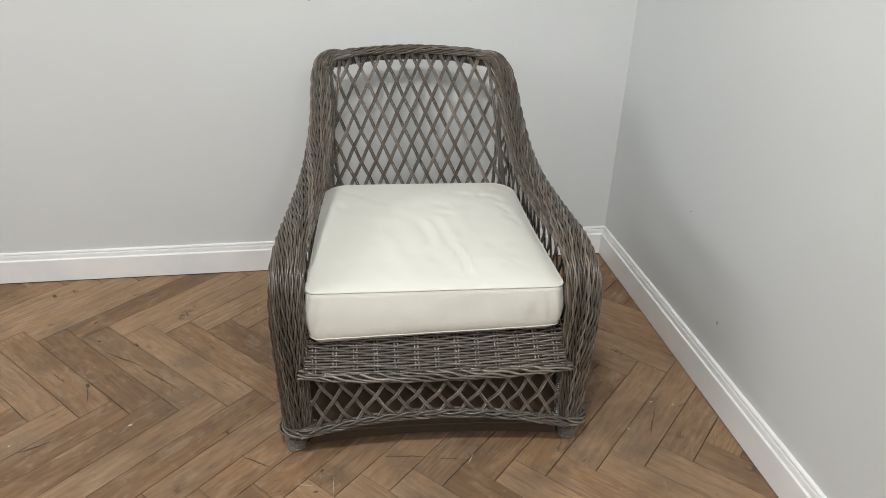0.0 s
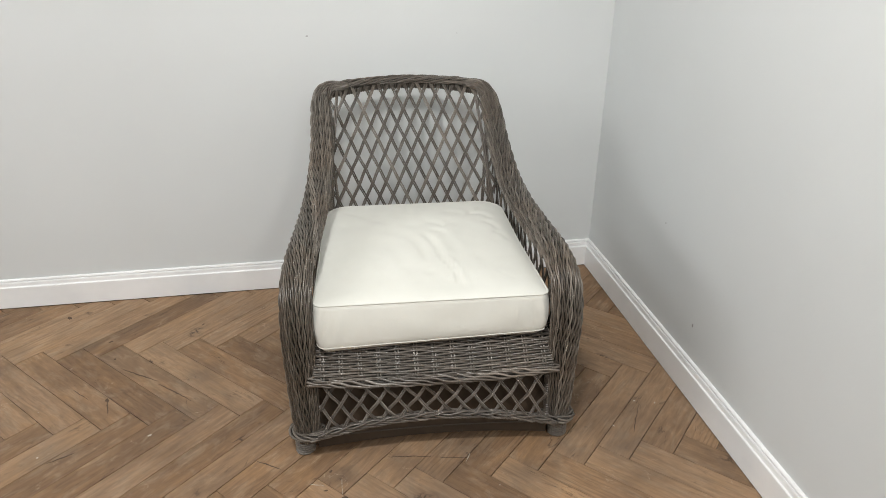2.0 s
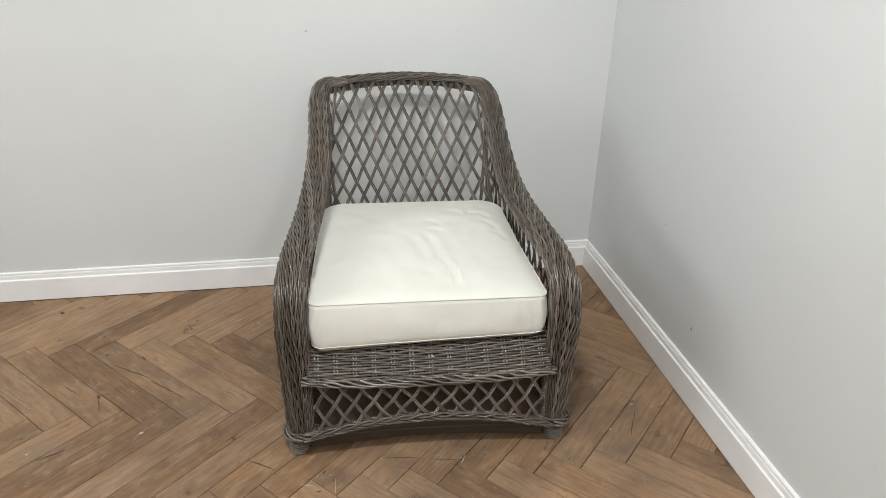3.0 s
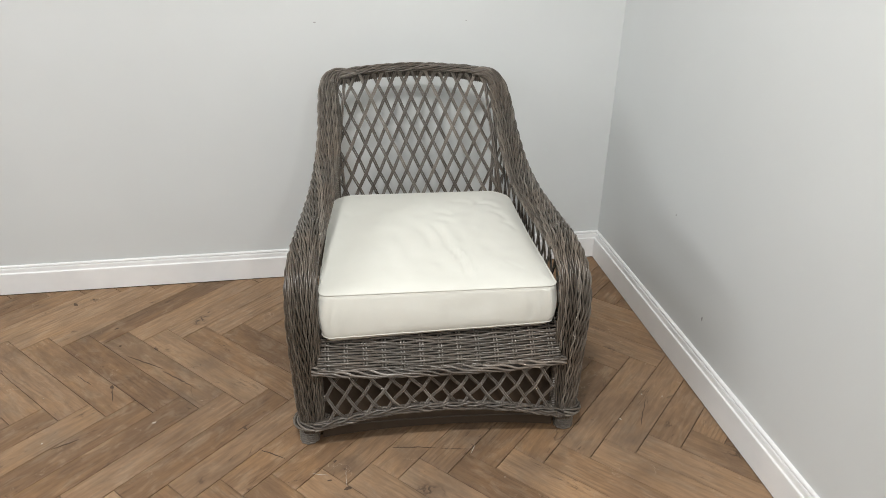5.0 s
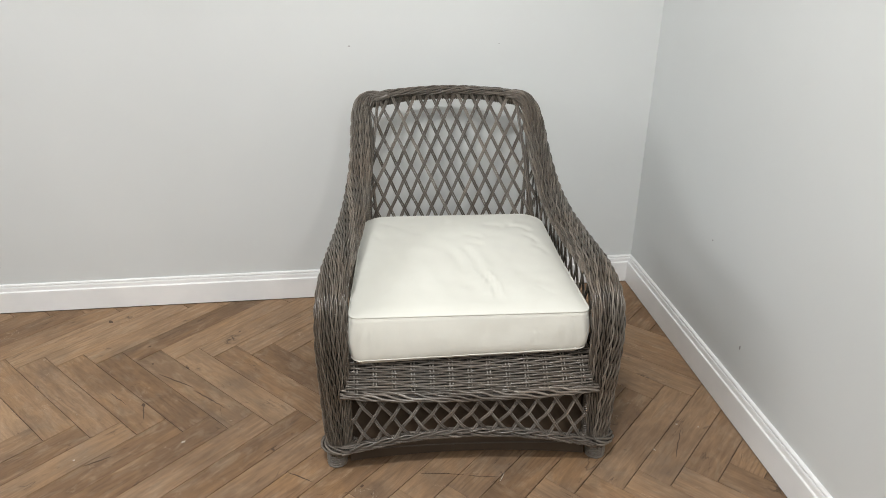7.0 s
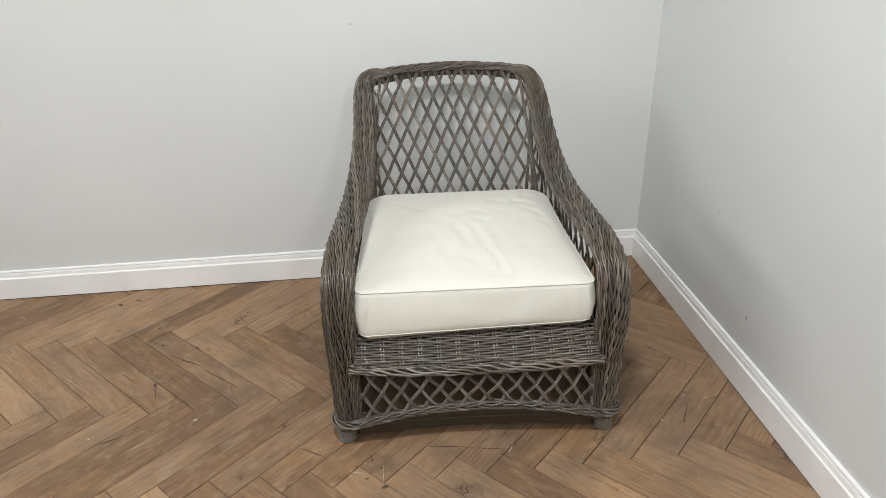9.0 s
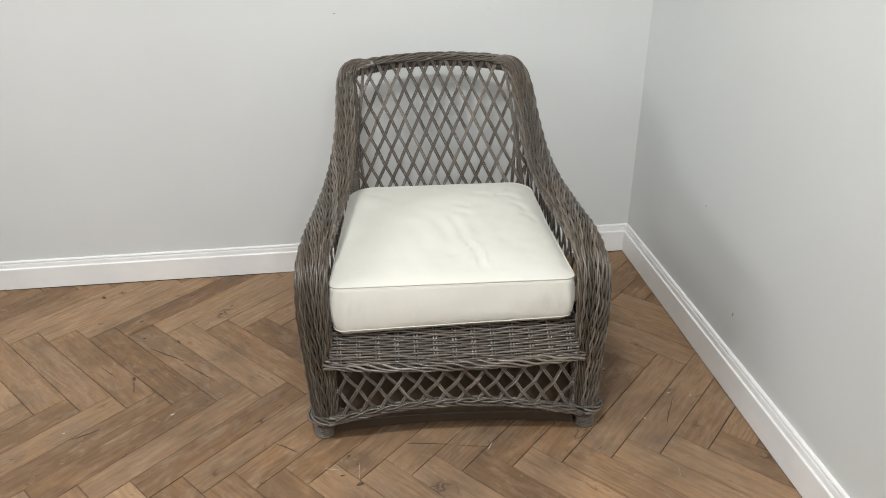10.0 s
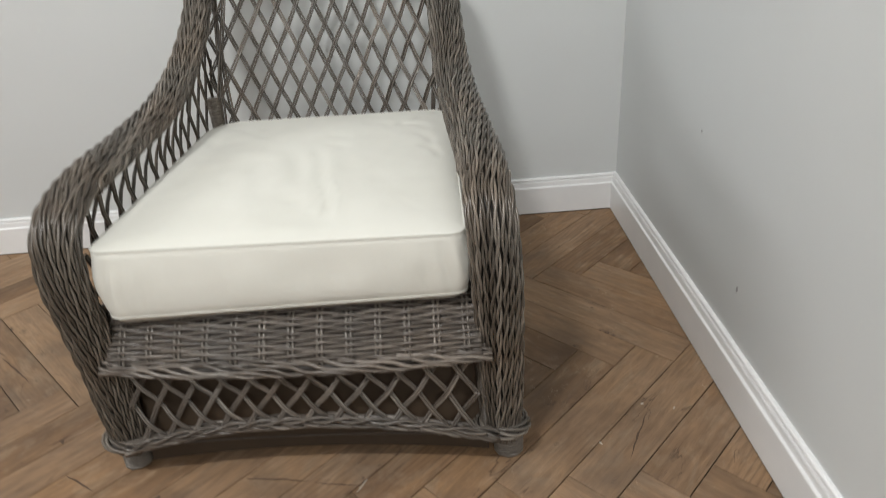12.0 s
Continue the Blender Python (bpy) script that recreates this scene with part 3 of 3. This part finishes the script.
# Close-woven panels below the seat, at the sides and the back: unseen, added to block light.
def woven_blocker(name, base, along, x0, x1, z0, z1):
    bm = bmesh.new()
    n, rows = 36, int((z1 - z0) / 0.0075)
    for j in range(rows):
        z = z0 + (j + 0.5) * 0.0075
        pts = [Vector(base(x0 + (x1 - x0) * i / n)) + Vector(along) * (0.004 * math.sin(i * math.pi / 2 + math.pi * (j % 2))) + Vector((0, 0, z)) for i in range(n + 1)]
        tube(bm, pts, 0.0042, 5)
    part(name, bm, CANE, chair, "unseen close-woven panel added to block light below the seat")


for s in (-1, 1):
    woven_blocker("side_panel", lambda y, s=s: (s * float(np.interp(y, (0, 0.64), (0.335, 0.285))), y, 0), (1, 0, 0), 0.02, 0.62, 0.045, 0.36)
woven_blocker("back_panel", lambda x: (x, 0.63, 0), (0, 1, 0), -0.285, 0.285, 0.045, 0.40)

# Woven seat deck: weavers across, pairs of stakes from back to front.
DECK = Line(spline([(0, 0.58, 0.372), (0, 0.3, 0.374), (0, 0.10, 0.374), (0, 0.03, 0.364), (0, -0.012, 0.341), (0, -0.040, 0.313), (0, -0.058, 0.288)]))
PAIRS, ROW = 13, 0.0061
rng = random.Random(5)
for j in range(int(DECK.length / ROW)):
    s = DECK.length - (j + 0.6) * ROW
    c, t = DECK.at(s), DECK.tangent(s)
    nrm, slack = Vector((1, 0, 0)).cross(t), rng.uniform(0.9, 1.1)
    pts = []
    for i in range(PAIRS * 7 + 1):
        x = -0.31 + 0.62 * i / (PAIRS * 7)
        beat = math.sin((x + 0.31) / 0.62 * PAIRS * math.pi + math.pi * (j % 2))
        pts.append(Vector((x, c.y - 0.010 * (1 - (x / 0.31) ** 2), c.z)) - nrm * 0.0047 * slack * beat + t * 0.0011 * math.sin(x * 40 + j * 1.7))
    bm = bmesh.new()
    tube(bm, pts, 0.0031, 6)
    part("seat_weaver", bm, GREY_CANE, chair)
# Near-black sheet added under the weave, so its gaps read as shade.
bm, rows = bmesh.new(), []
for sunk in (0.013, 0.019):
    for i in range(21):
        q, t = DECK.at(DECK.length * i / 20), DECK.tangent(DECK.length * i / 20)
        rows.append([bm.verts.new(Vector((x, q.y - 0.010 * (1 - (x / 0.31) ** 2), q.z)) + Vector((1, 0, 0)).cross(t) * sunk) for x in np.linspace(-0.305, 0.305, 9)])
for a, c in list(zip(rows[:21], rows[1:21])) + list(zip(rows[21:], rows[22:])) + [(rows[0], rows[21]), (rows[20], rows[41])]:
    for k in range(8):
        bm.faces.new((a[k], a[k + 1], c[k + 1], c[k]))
part("seat_gap_sheet", bm, GAP_SHADE, chair, "near-black sheet added under the woven seat to shade its gaps")
for k in range(PAIRS):
    bm = bmesh.new()
    x = -0.31 + 0.62 * (k + 0.5) / PAIRS
    for d in (-0.0038, 0.0038):
        pts = []
        for i in range(25):
            q = DECK.at(DECK.length * i / 24)
            pts.append(Vector((x + d, q.y - 0.010 * (1 - (x / 0.3) ** 2), q.z)) + Vector((1, 0, 0)).cross(DECK.tangent(DECK.length * i / 24)) * 0.0010)
        tube(bm, pts, 0.0026, 6)
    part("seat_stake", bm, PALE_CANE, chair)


# ---- the cushion ----
def cushion():
    bm = bmesh.new()
    X0, Y0, Y1, Z0, TH = 0.304, 0.004, 0.650, 0.353, 0.128
    nu, nv = 96, 100

    # From and to in the top's own u, v; depth and width of each fold.
    CREASES = ((0.02, 0.10, 0.17, -0.42, 0.0046, 0.036), (0.16, -0.40, 0.29, -0.86, 0.0085, 0.014), (-0.12, 0.04, 0.03, -0.43, 0.0032, 0.045),
               (0.08, 0.36, 0.26, 0.26, 0.0030, 0.030), (0.09, 0.16, 0.25, 0.10, 0.0032, 0.028), (-0.13, 0.95, -0.10, 0.62, 0.0026, 0.03),
               (-0.02, -0.60, 0.10, -0.74, 0.0030, 0.06), (0.13, -0.76, 0.15, -0.80, 0.0030, 0.012), (0.70, 0.40, 0.86, 0.16, 0.0040, 0.035),
               (0.76, 0.16, 0.92, -0.04, 0.0042, 0.035), (0.60, 0.66, 0.82, 0.46, 0.0036, 0.04), (-0.94, 0.55, -0.76, 0.36, 0.0030, 0.04),
               (-0.5, -0.2, -0.35, -0.75, 0.0016, 0.07), (-0.32, -0.12, -0.2, -0.60, 0.0018, 0.07), (0.30, 0.62, 0.52, 0.60, 0.0022, 0.04))

    def top_z(u, v):
        edge = max(abs(u), abs(v))
        dome = 0.022 * (1 - u ** 2) ** 0.7 * (1 - v ** 2) ** 0.7
        soft = -0.004 * max(0, (edge - 0.88) / 0.12) ** 2
        p = Vector((u * 3, v * 3, 0.3))
        wr = 0.0035 * noise.noise(p * 0.8) + 0.002 * noise.noise(p * 2.2)
        for u0, v0, u1, v1, dep, wide in CREASES:
            du, dv = u1 - u0, v1 - v0
            ln = math.hypot(du, dv)
            a = ((u - u0) * du + (v - v0) * dv) / ln ** 2
            c = ((u - u0) * dv - (v - v0) * du) / ln + 0.02 * math.sin(a * 4)
            along = math.exp(-max(0, abs(a - 0.5) * 2 - 0.6) ** 2 * 9)
            wr -= dep * along * math.exp(-(c / wide) ** 2)
            wr += 0.45 * dep * along * math.exp(-((c + 2.2 * wide) / (1.8 * wide)) ** 2)
        return Z0 + TH + dome + soft + wr * (1 - edge ** 6)

    def plan(u, v):
        x, y = u * X0, v * (Y1 - Y0) / 2
        r = 0.078 if v > 0 else 0.024
        hx, hy = X0, (Y1 - Y0) / 2
        # Round the corners in plan and let the sides bulge slightly.
        k = max(abs(u), abs(v))
        if k > 1e-6:
            bu, bv = u / k, v / k
            ex, ey = bu * hx, bv * hy
            qx, qy = abs(ex) - (hx - r), abs(ey) - (hy - r)
            if qx > 0 and qy > 0:
                d = math.hypot(qx, qy)
                f = r / d if d > r else 1
                ex = math.copysign(hx - r + qx * f, ex)
                ey = math.copysign(hy - r + qy * f, ey)
            x, y = ex * k, ey * k
        x *= 1.0 - 0.015 * (v + 1) / 2
        x -= max(u, 0.0) * 0.012 * min(1.0, v + 1)
        return x, y + (Y0 + Y1) / 2

    grid = []
    for j in range(nv + 1):
        v = math.sin((-1 + 2 * j / nv) * math.pi / 2 * 0.98) / math.sin(math.pi / 2 * 0.98)
        row = []
        for i in range(nu + 1):
            u = math.sin((-1 + 2 * i / nu) * math.pi / 2 * 0.98) / math.sin(math.pi / 2 * 0.98)
            x, y = plan(u, v)
            row.append(bm.verts.new((x, y, top_z(u, v))))
        grid.append(row)
    for j in range(nv):
        for i in range(nu):
            bm.faces.new((grid[j][i], grid[j][i + 1], grid[j + 1][i + 1], grid[j + 1][i]))
    loop = grid[0][:-1] + [grid[j][nu] for j in range(nv)] + grid[nv][:0:-1] + [grid[j][0] for j in range(nv, 0, -1)]
    mid = Vector((0, (Y0 + Y1) / 2, 0))
    edge_top = [vx.co.copy() for vx in loop]
    rings = [loop]
    levels = 9
    for k in range(1, levels + 1):
        f = k / levels
        ring = []
        for vx in loop:
            c = vx.co
            o = (Vector((c.x, c.y, 0)) - mid)
            o.normalize()
            bulge = (0.006 + 0.0040 * noise.noise(Vector((c.x * 9, c.y * 9, f * 2))) + 0.0025 * noise.noise(Vector((c.x * 26, c.y * 26, f * 1.2 + c.x * 9)))) * math.sin(math.pi * f)
            sag = (0.007 - 0.006 * c.x / X0) * max(0.0, 1 - (c.y - Y0) / 0.2)
            corner = math.hypot(X0 - abs(c.x), min(c.y - Y0, Y1 - c.y))
            bulge += 0.0030 * math.exp(-(corner / 0.07) ** 2) * math.sin(corner * 190 + f * 5 + c.x * 7) * math.sin(math.pi * f)
            z = c.z + (Z0 + 0.003 - sag - c.z) * f
            tuck = -0.014 * max(0, f - 0.86) / 0.14
            ring.append(bm.verts.new((c.x + o.x * (bulge + tuck), c.y + o.y * (bulge + tuck) - 1.1 * sag * f, z)))
        rings.append(ring)
    n = len(loop)
    for a, c in zip(rings, rings[1:]):
        for k in range(n):
            bm.faces.new((a[k], a[(k + 1) % n], c[(k + 1) % n], c[k]))
    bm.faces.new(rings[-1])
    edge_low = [vx.co.copy() for vx in rings[-2]]
    body = thing("seat_cushion", bm, CLOTH, "plump cream canvas box cushion with piped edges on the wicker seat", "cushion", smooth=True)
    body.matrix_world = pose(SEAT_X, SEAT_Y, 0, 0, 0, SEAT_TURN + 0.3)
    for name, pts, dz in (("piping", edge_top, 0.000), ("piping", edge_low, -0.001)):
        bm = bmesh.new()
        tube(bm, [p + Vector((0, 0, dz)) for p in pts], 0.0014 if dz else 0.0021, 6, True)
        part(name, bm, CLOTH, body, "thin cream corded seam")
    return body


cushion()

# ---- scuffs on the walls ----
def scuff(wall, x, y, z, w, h, flat):
    bm = bmesh.new()
    rng = random.Random(int(1000 * (x + y + z)))
    ring = [(w * math.cos(a) * rng.uniform(0.6, 1), h * math.sin(a) * rng.uniform(0.6, 1)) for a in np.linspace(0, math.tau, 10)[:-1]]
    lo = [bm.verts.new((x + a, y, z + c) if flat == "y" else (x, y + a, z + c)) for a, c in ring]
    d = Vector((0, -0.0012, 0)) if flat == "y" else Vector((-0.0012, 0, 0))
    hi = [bm.verts.new(q.co + d) for q in lo]
    for k in range(len(lo)):
        bm.faces.new((lo[k], lo[(k + 1) % len(lo)], hi[(k + 1) % len(lo)], hi[k]))
    bm.faces.new(hi)
    part("scuff", bm, SCUFF, wall, "small grey scuff mark", False)


scuff(WALL_NORTH, -1.122, 0, 0.984, 0.006, 0.003, "y")
scuff(WALL_NORTH, -0.591, 0, 0.983, 0.003, 0.002, "y")
scuff(WALL_NORTH, -2.495, 0, 0.191, 0.002, 0.003, "y")
scuff(WALL_EAST, 0, -0.865, 0.226, 0.004, 0.009, "x")
scuff(WALL_EAST, 0, -0.61, 0.46, 0.004, 0.003, "x")


# ---- marks on the floor ----
STAIN, CHALK = plain("dark_wood_stain", (0.078, 0.048, 0.030), 0.9), plain("pale_paint_fleck", (0.44, 0.40, 0.34), 0.7)


def mark(x, y, w, h, turn, material, label, seed=1):
    """A thin uneven film of paint or dirt on the boards."""
    bm = bmesh.new()
    rng = random.Random(seed)
    co, si = math.cos(math.radians(turn)), math.sin(math.radians(turn))
    low, top = [], []
    for a in np.linspace(0, math.tau, 15)[:-1]:
        k = rng.uniform(0.6, 1.1)
        p, q = w * math.cos(a) * k, h * math.sin(a) * k
        low.append(bm.verts.new((x + p * co - q * si, y + p * si + q * co, -0.0008)))
        top.append(bm.verts.new((x + 0.97 * (p * co - q * si), y + 0.97 * (p * si + q * co), 0.0004)))
    for k in range(14):
        bm.faces.new((low[k], low[(k + 1) % 14], top[(k + 1) % 14], top[k]))
    bm.faces.new(top)
    part("mark", bm, material, FLOOR, label, False)


def crack(x, y, half, turn, wide, material, label, seed):
    """A thin ragged line, tapered to both ends."""
    bm = bmesh.new()
    rng = random.Random(seed)
    co, si = math.cos(math.radians(turn)), math.sin(math.radians(turn))
    rows, q = [], 0.0
    for i in range(15):
        p = half * (i / 7 - 1)
        q += rng.uniform(-0.10, 0.10) * half / 4
        k = 0.7 * wide * (0.12 + (1 - (i / 7 - 1) ** 2) * rng.uniform(0.45, 1.1))
        rows.append([bm.verts.new((x + p * co - (q + e) * si, y + p * si + (q + e) * co, z)) for e, z in ((-k, -0.0008), (-0.8 * k, 0.0004), (0.8 * k, 0.0004), (k, -0.0008))])
    for a, c in zip(rows, rows[1:]):
        for k in range(3):
            bm.faces.new((a[k], a[k + 1], c[k + 1], c[k]))
    part("mark", bm, material, FLOOR, label, False)


for x, y, w, h, turn, material, label in (
        (-1.642, -0.839, 0.007, 0.004, 30, CHALK, "white paint fleck"), (-1.090, -1.166, 0.013, 0.006, 8, STAIN, "dark stain"),
        (-1.378, -0.899, 0.010, 0.004, -40, STAIN, "dark scratch"), (-1.809, -0.653, 0.011, 0.006, -69, STAIN, "dark knot"),
        (-2.086, -0.125, 0.014, 0.007, -45, STAIN, "dark knot"), (-0.183, -0.917, 0.004, 0.003, 10, CHALK, "pale speck"),
        (-0.124, -0.936, 0.004, 0.002, 50, CHALK, "pale speck"), (-0.291, -1.015, 0.005, 0.002, 120, CHALK, "pale speck"),
        (-1.846, -0.427, 0.006, 0.004, 0, STAIN, "dark spot"), (-1.888, -0.315, 0.008, 0.004, 40, STAIN, "dark spot"),
        (-1.583, -0.249, 0.007, 0.003, 45, STAIN, "dark spot"), (-1.122, -1.066, 0.006, 0.004, 60, STAIN, "dark spot"),
        (-1.136, -1.132, 0.007, 0.003, 0, STAIN, "dark spot")):
    mark(x, y, w, h, turn, material, label, int(-1000 * x))
for n, (x, y, half, turn, wide, material, label) in enumerate((
        (-1.745, -0.536, 0.080, -36, 0.0030, STAIN, "dark crack along the grain"), (-1.609, -0.644, 0.080, -41, 0.0030, STAIN, "dark crack along the grain"),
        (-0.905, -1.046, 0.060, -9, 0.0020, STAIN, "dark scratch across the boards"), (-0.79, -1.066, 0.045, -12, 0.0018, STAIN, "dark scratch across the boards"), (-0.213, -0.999, 0.067, -121, 0.0030, STAIN, "dark crack"),
        (-0.744, -1.073, 0.018, -120, 0.0022, CHALK, "pale scratch"), (-1.093, -1.123, 0.034, -90, 0.0010, CHALK, "thin pale scratch"),
        (-1.161, -1.107, 0.020, -14, 0.0014, CHALK, "pale scratch"), (-1.289, -1.013, 0.040, -28, 0.0030, STAIN, "dark scratch"),
        (-1.384, -0.895, 0.022, 40, 0.0028, STAIN, "dark scratch"), (-1.800, -0.690, 0.040, -75, 0.0032, STAIN, "dark crack at a knot"),
        (-1.898, -0.613, 0.050, -42, 0.0022, STAIN, "dark crack along the grain"), (-1.865, -0.894, 0.036, 30, 0.0026, STAIN, "dark crack"))):
    crack(x, y, half, turn, wide, material, label, n)

# ---- the parquet: herringbone boards at 45 degrees ----
BW, LH, LV = 0.0931, 0.5071, 0.5459
P0, Q0 = -1.6383, -0.5162
GAP, DEPTH, BEVEL = 0.0009, 0.004, 0.0010
R2 = math.sqrt(0.5)


def clip_poly(poly):
    for axis, limit, sign in ((0, RX, 1), (0, -0.0162, -1), (1, RY, 1), (1, -0.0162, -1)):
        out = []
        for a, c in zip(poly, poly[1:] + poly[:1]):
            da, dc = (a[axis] - limit) * sign, (c[axis] - limit) * sign
            if da >= 0:
                out.append(a)
            if da * dc < 0:
                f = da / (da - dc)
                out.append((a[0] + (c[0] - a[0]) * f, a[1] + (c[1] - a[1]) * f))
        poly = out
        if len(poly) < 3:
            return []
    return poly


def board_mesh(poly):
    """A board with its worn edge, from its outline."""
    bm = bmesh.new()
    n = len(poly)
    cx, cy = sum(p[0] for p in poly) / n, sum(p[1] for p in poly) / n

    def inset(p, d):
        v = Vector((p[0] - cx, p[1] - cy))
        f = max(0.0, 1 - d * 1.4 / max(v.length, 1e-6))
        return cx + v.x * f, cy + v.y * f
    low = [bm.verts.new((*p, -DEPTH)) for p in poly]
    mid = [bm.verts.new((*p, -BEVEL)) for p in poly]
    top = [bm.verts.new((*inset(p, BEVEL), 0)) for p in poly]
    for a, c in ((low, mid), (mid, top)):
        for k in range(n):
            bm.faces.new((a[k], a[(k + 1) % n], c[(k + 1) % n], c[k]))
    bm.faces.new(top)
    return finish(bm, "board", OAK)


full = {}
rng = random.Random(11)
rest = []
for band_no in range(-14, 12):
    for k in range(-75, 95):
        for kind in (0, 1):
            sp, sq = P0 + band_no * LH, Q0 - band_no * LV
            if kind == 0:
                p0, q0, lp, lq = sp - LH + k * BW, sq + (k - 1) * BW, LH, BW
            else:
                p0, q0, lp, lq = sp + k * BW, sq + k * BW - LV, BW, LV
            pc, qc = p0 + lp / 2, q0 + lq / 2
            x, y = (pc + qc) * R2, (pc - qc) * R2
            if not (RX - 0.4 < x < 0.4 and RY - 0.4 < y < 0.4):
                continue
            ang = math.radians(45) if kind == 0 else math.radians(-45)
            ll, ww = (lp if kind == 0 else lq) / 2 - GAP, BW / 2 - GAP
            co, si = math.cos(ang), math.sin(ang)
            local = [(-ll, -ww), (ll, -ww), (ll, ww), (-ll, ww)]
            wpoly = [(x + a * co - c * si, y + a * si + c * co) for a, c in local]
            if x < -3.0 or y < -2.2:
                rest.append((wpoly, rng.uniform(-0.0007, 0.0)))
                continue
            inside = all(RX < a < -0.0162 and RY < c < -0.0162 for a, c in wpoly)
            if inside:
                if kind not in full:
                    full[kind] = board_mesh(local)
                me = full[kind]
            else:
                cut = clip_poly(wpoly)
                if not cut:
                    continue
                me = board_mesh([((a - x) * co + (c - y) * si, -(a - x) * si + (c - y) * co) for a, c in cut])
            ob = new("board", me)
            ob.parent = FLOOR
            ob.matrix_basis = Matrix.Translation((x, y, rng.uniform(-0.0007, 0.0))) @ Matrix.Rotation(ang, 4, "Z")
bm = bmesh.new()
for poly, dz in rest:
    cut = clip_poly(poly)
    if cut:
        low = [bm.verts.new((a, c, -DEPTH)) for a, c in cut]
        top = [bm.verts.new((a, c, dz)) for a, c in cut]
        for k in range(len(cut)):
            bm.faces.new((low[k], low[(k + 1) % len(cut)], top[(k + 1) % len(cut)], top[k]))
        bm.faces.new(top)
tagged(part("far_boards", bm, OAK, FLOOR, "joined oak boards of the rest of the floor", False), kind="stuff")
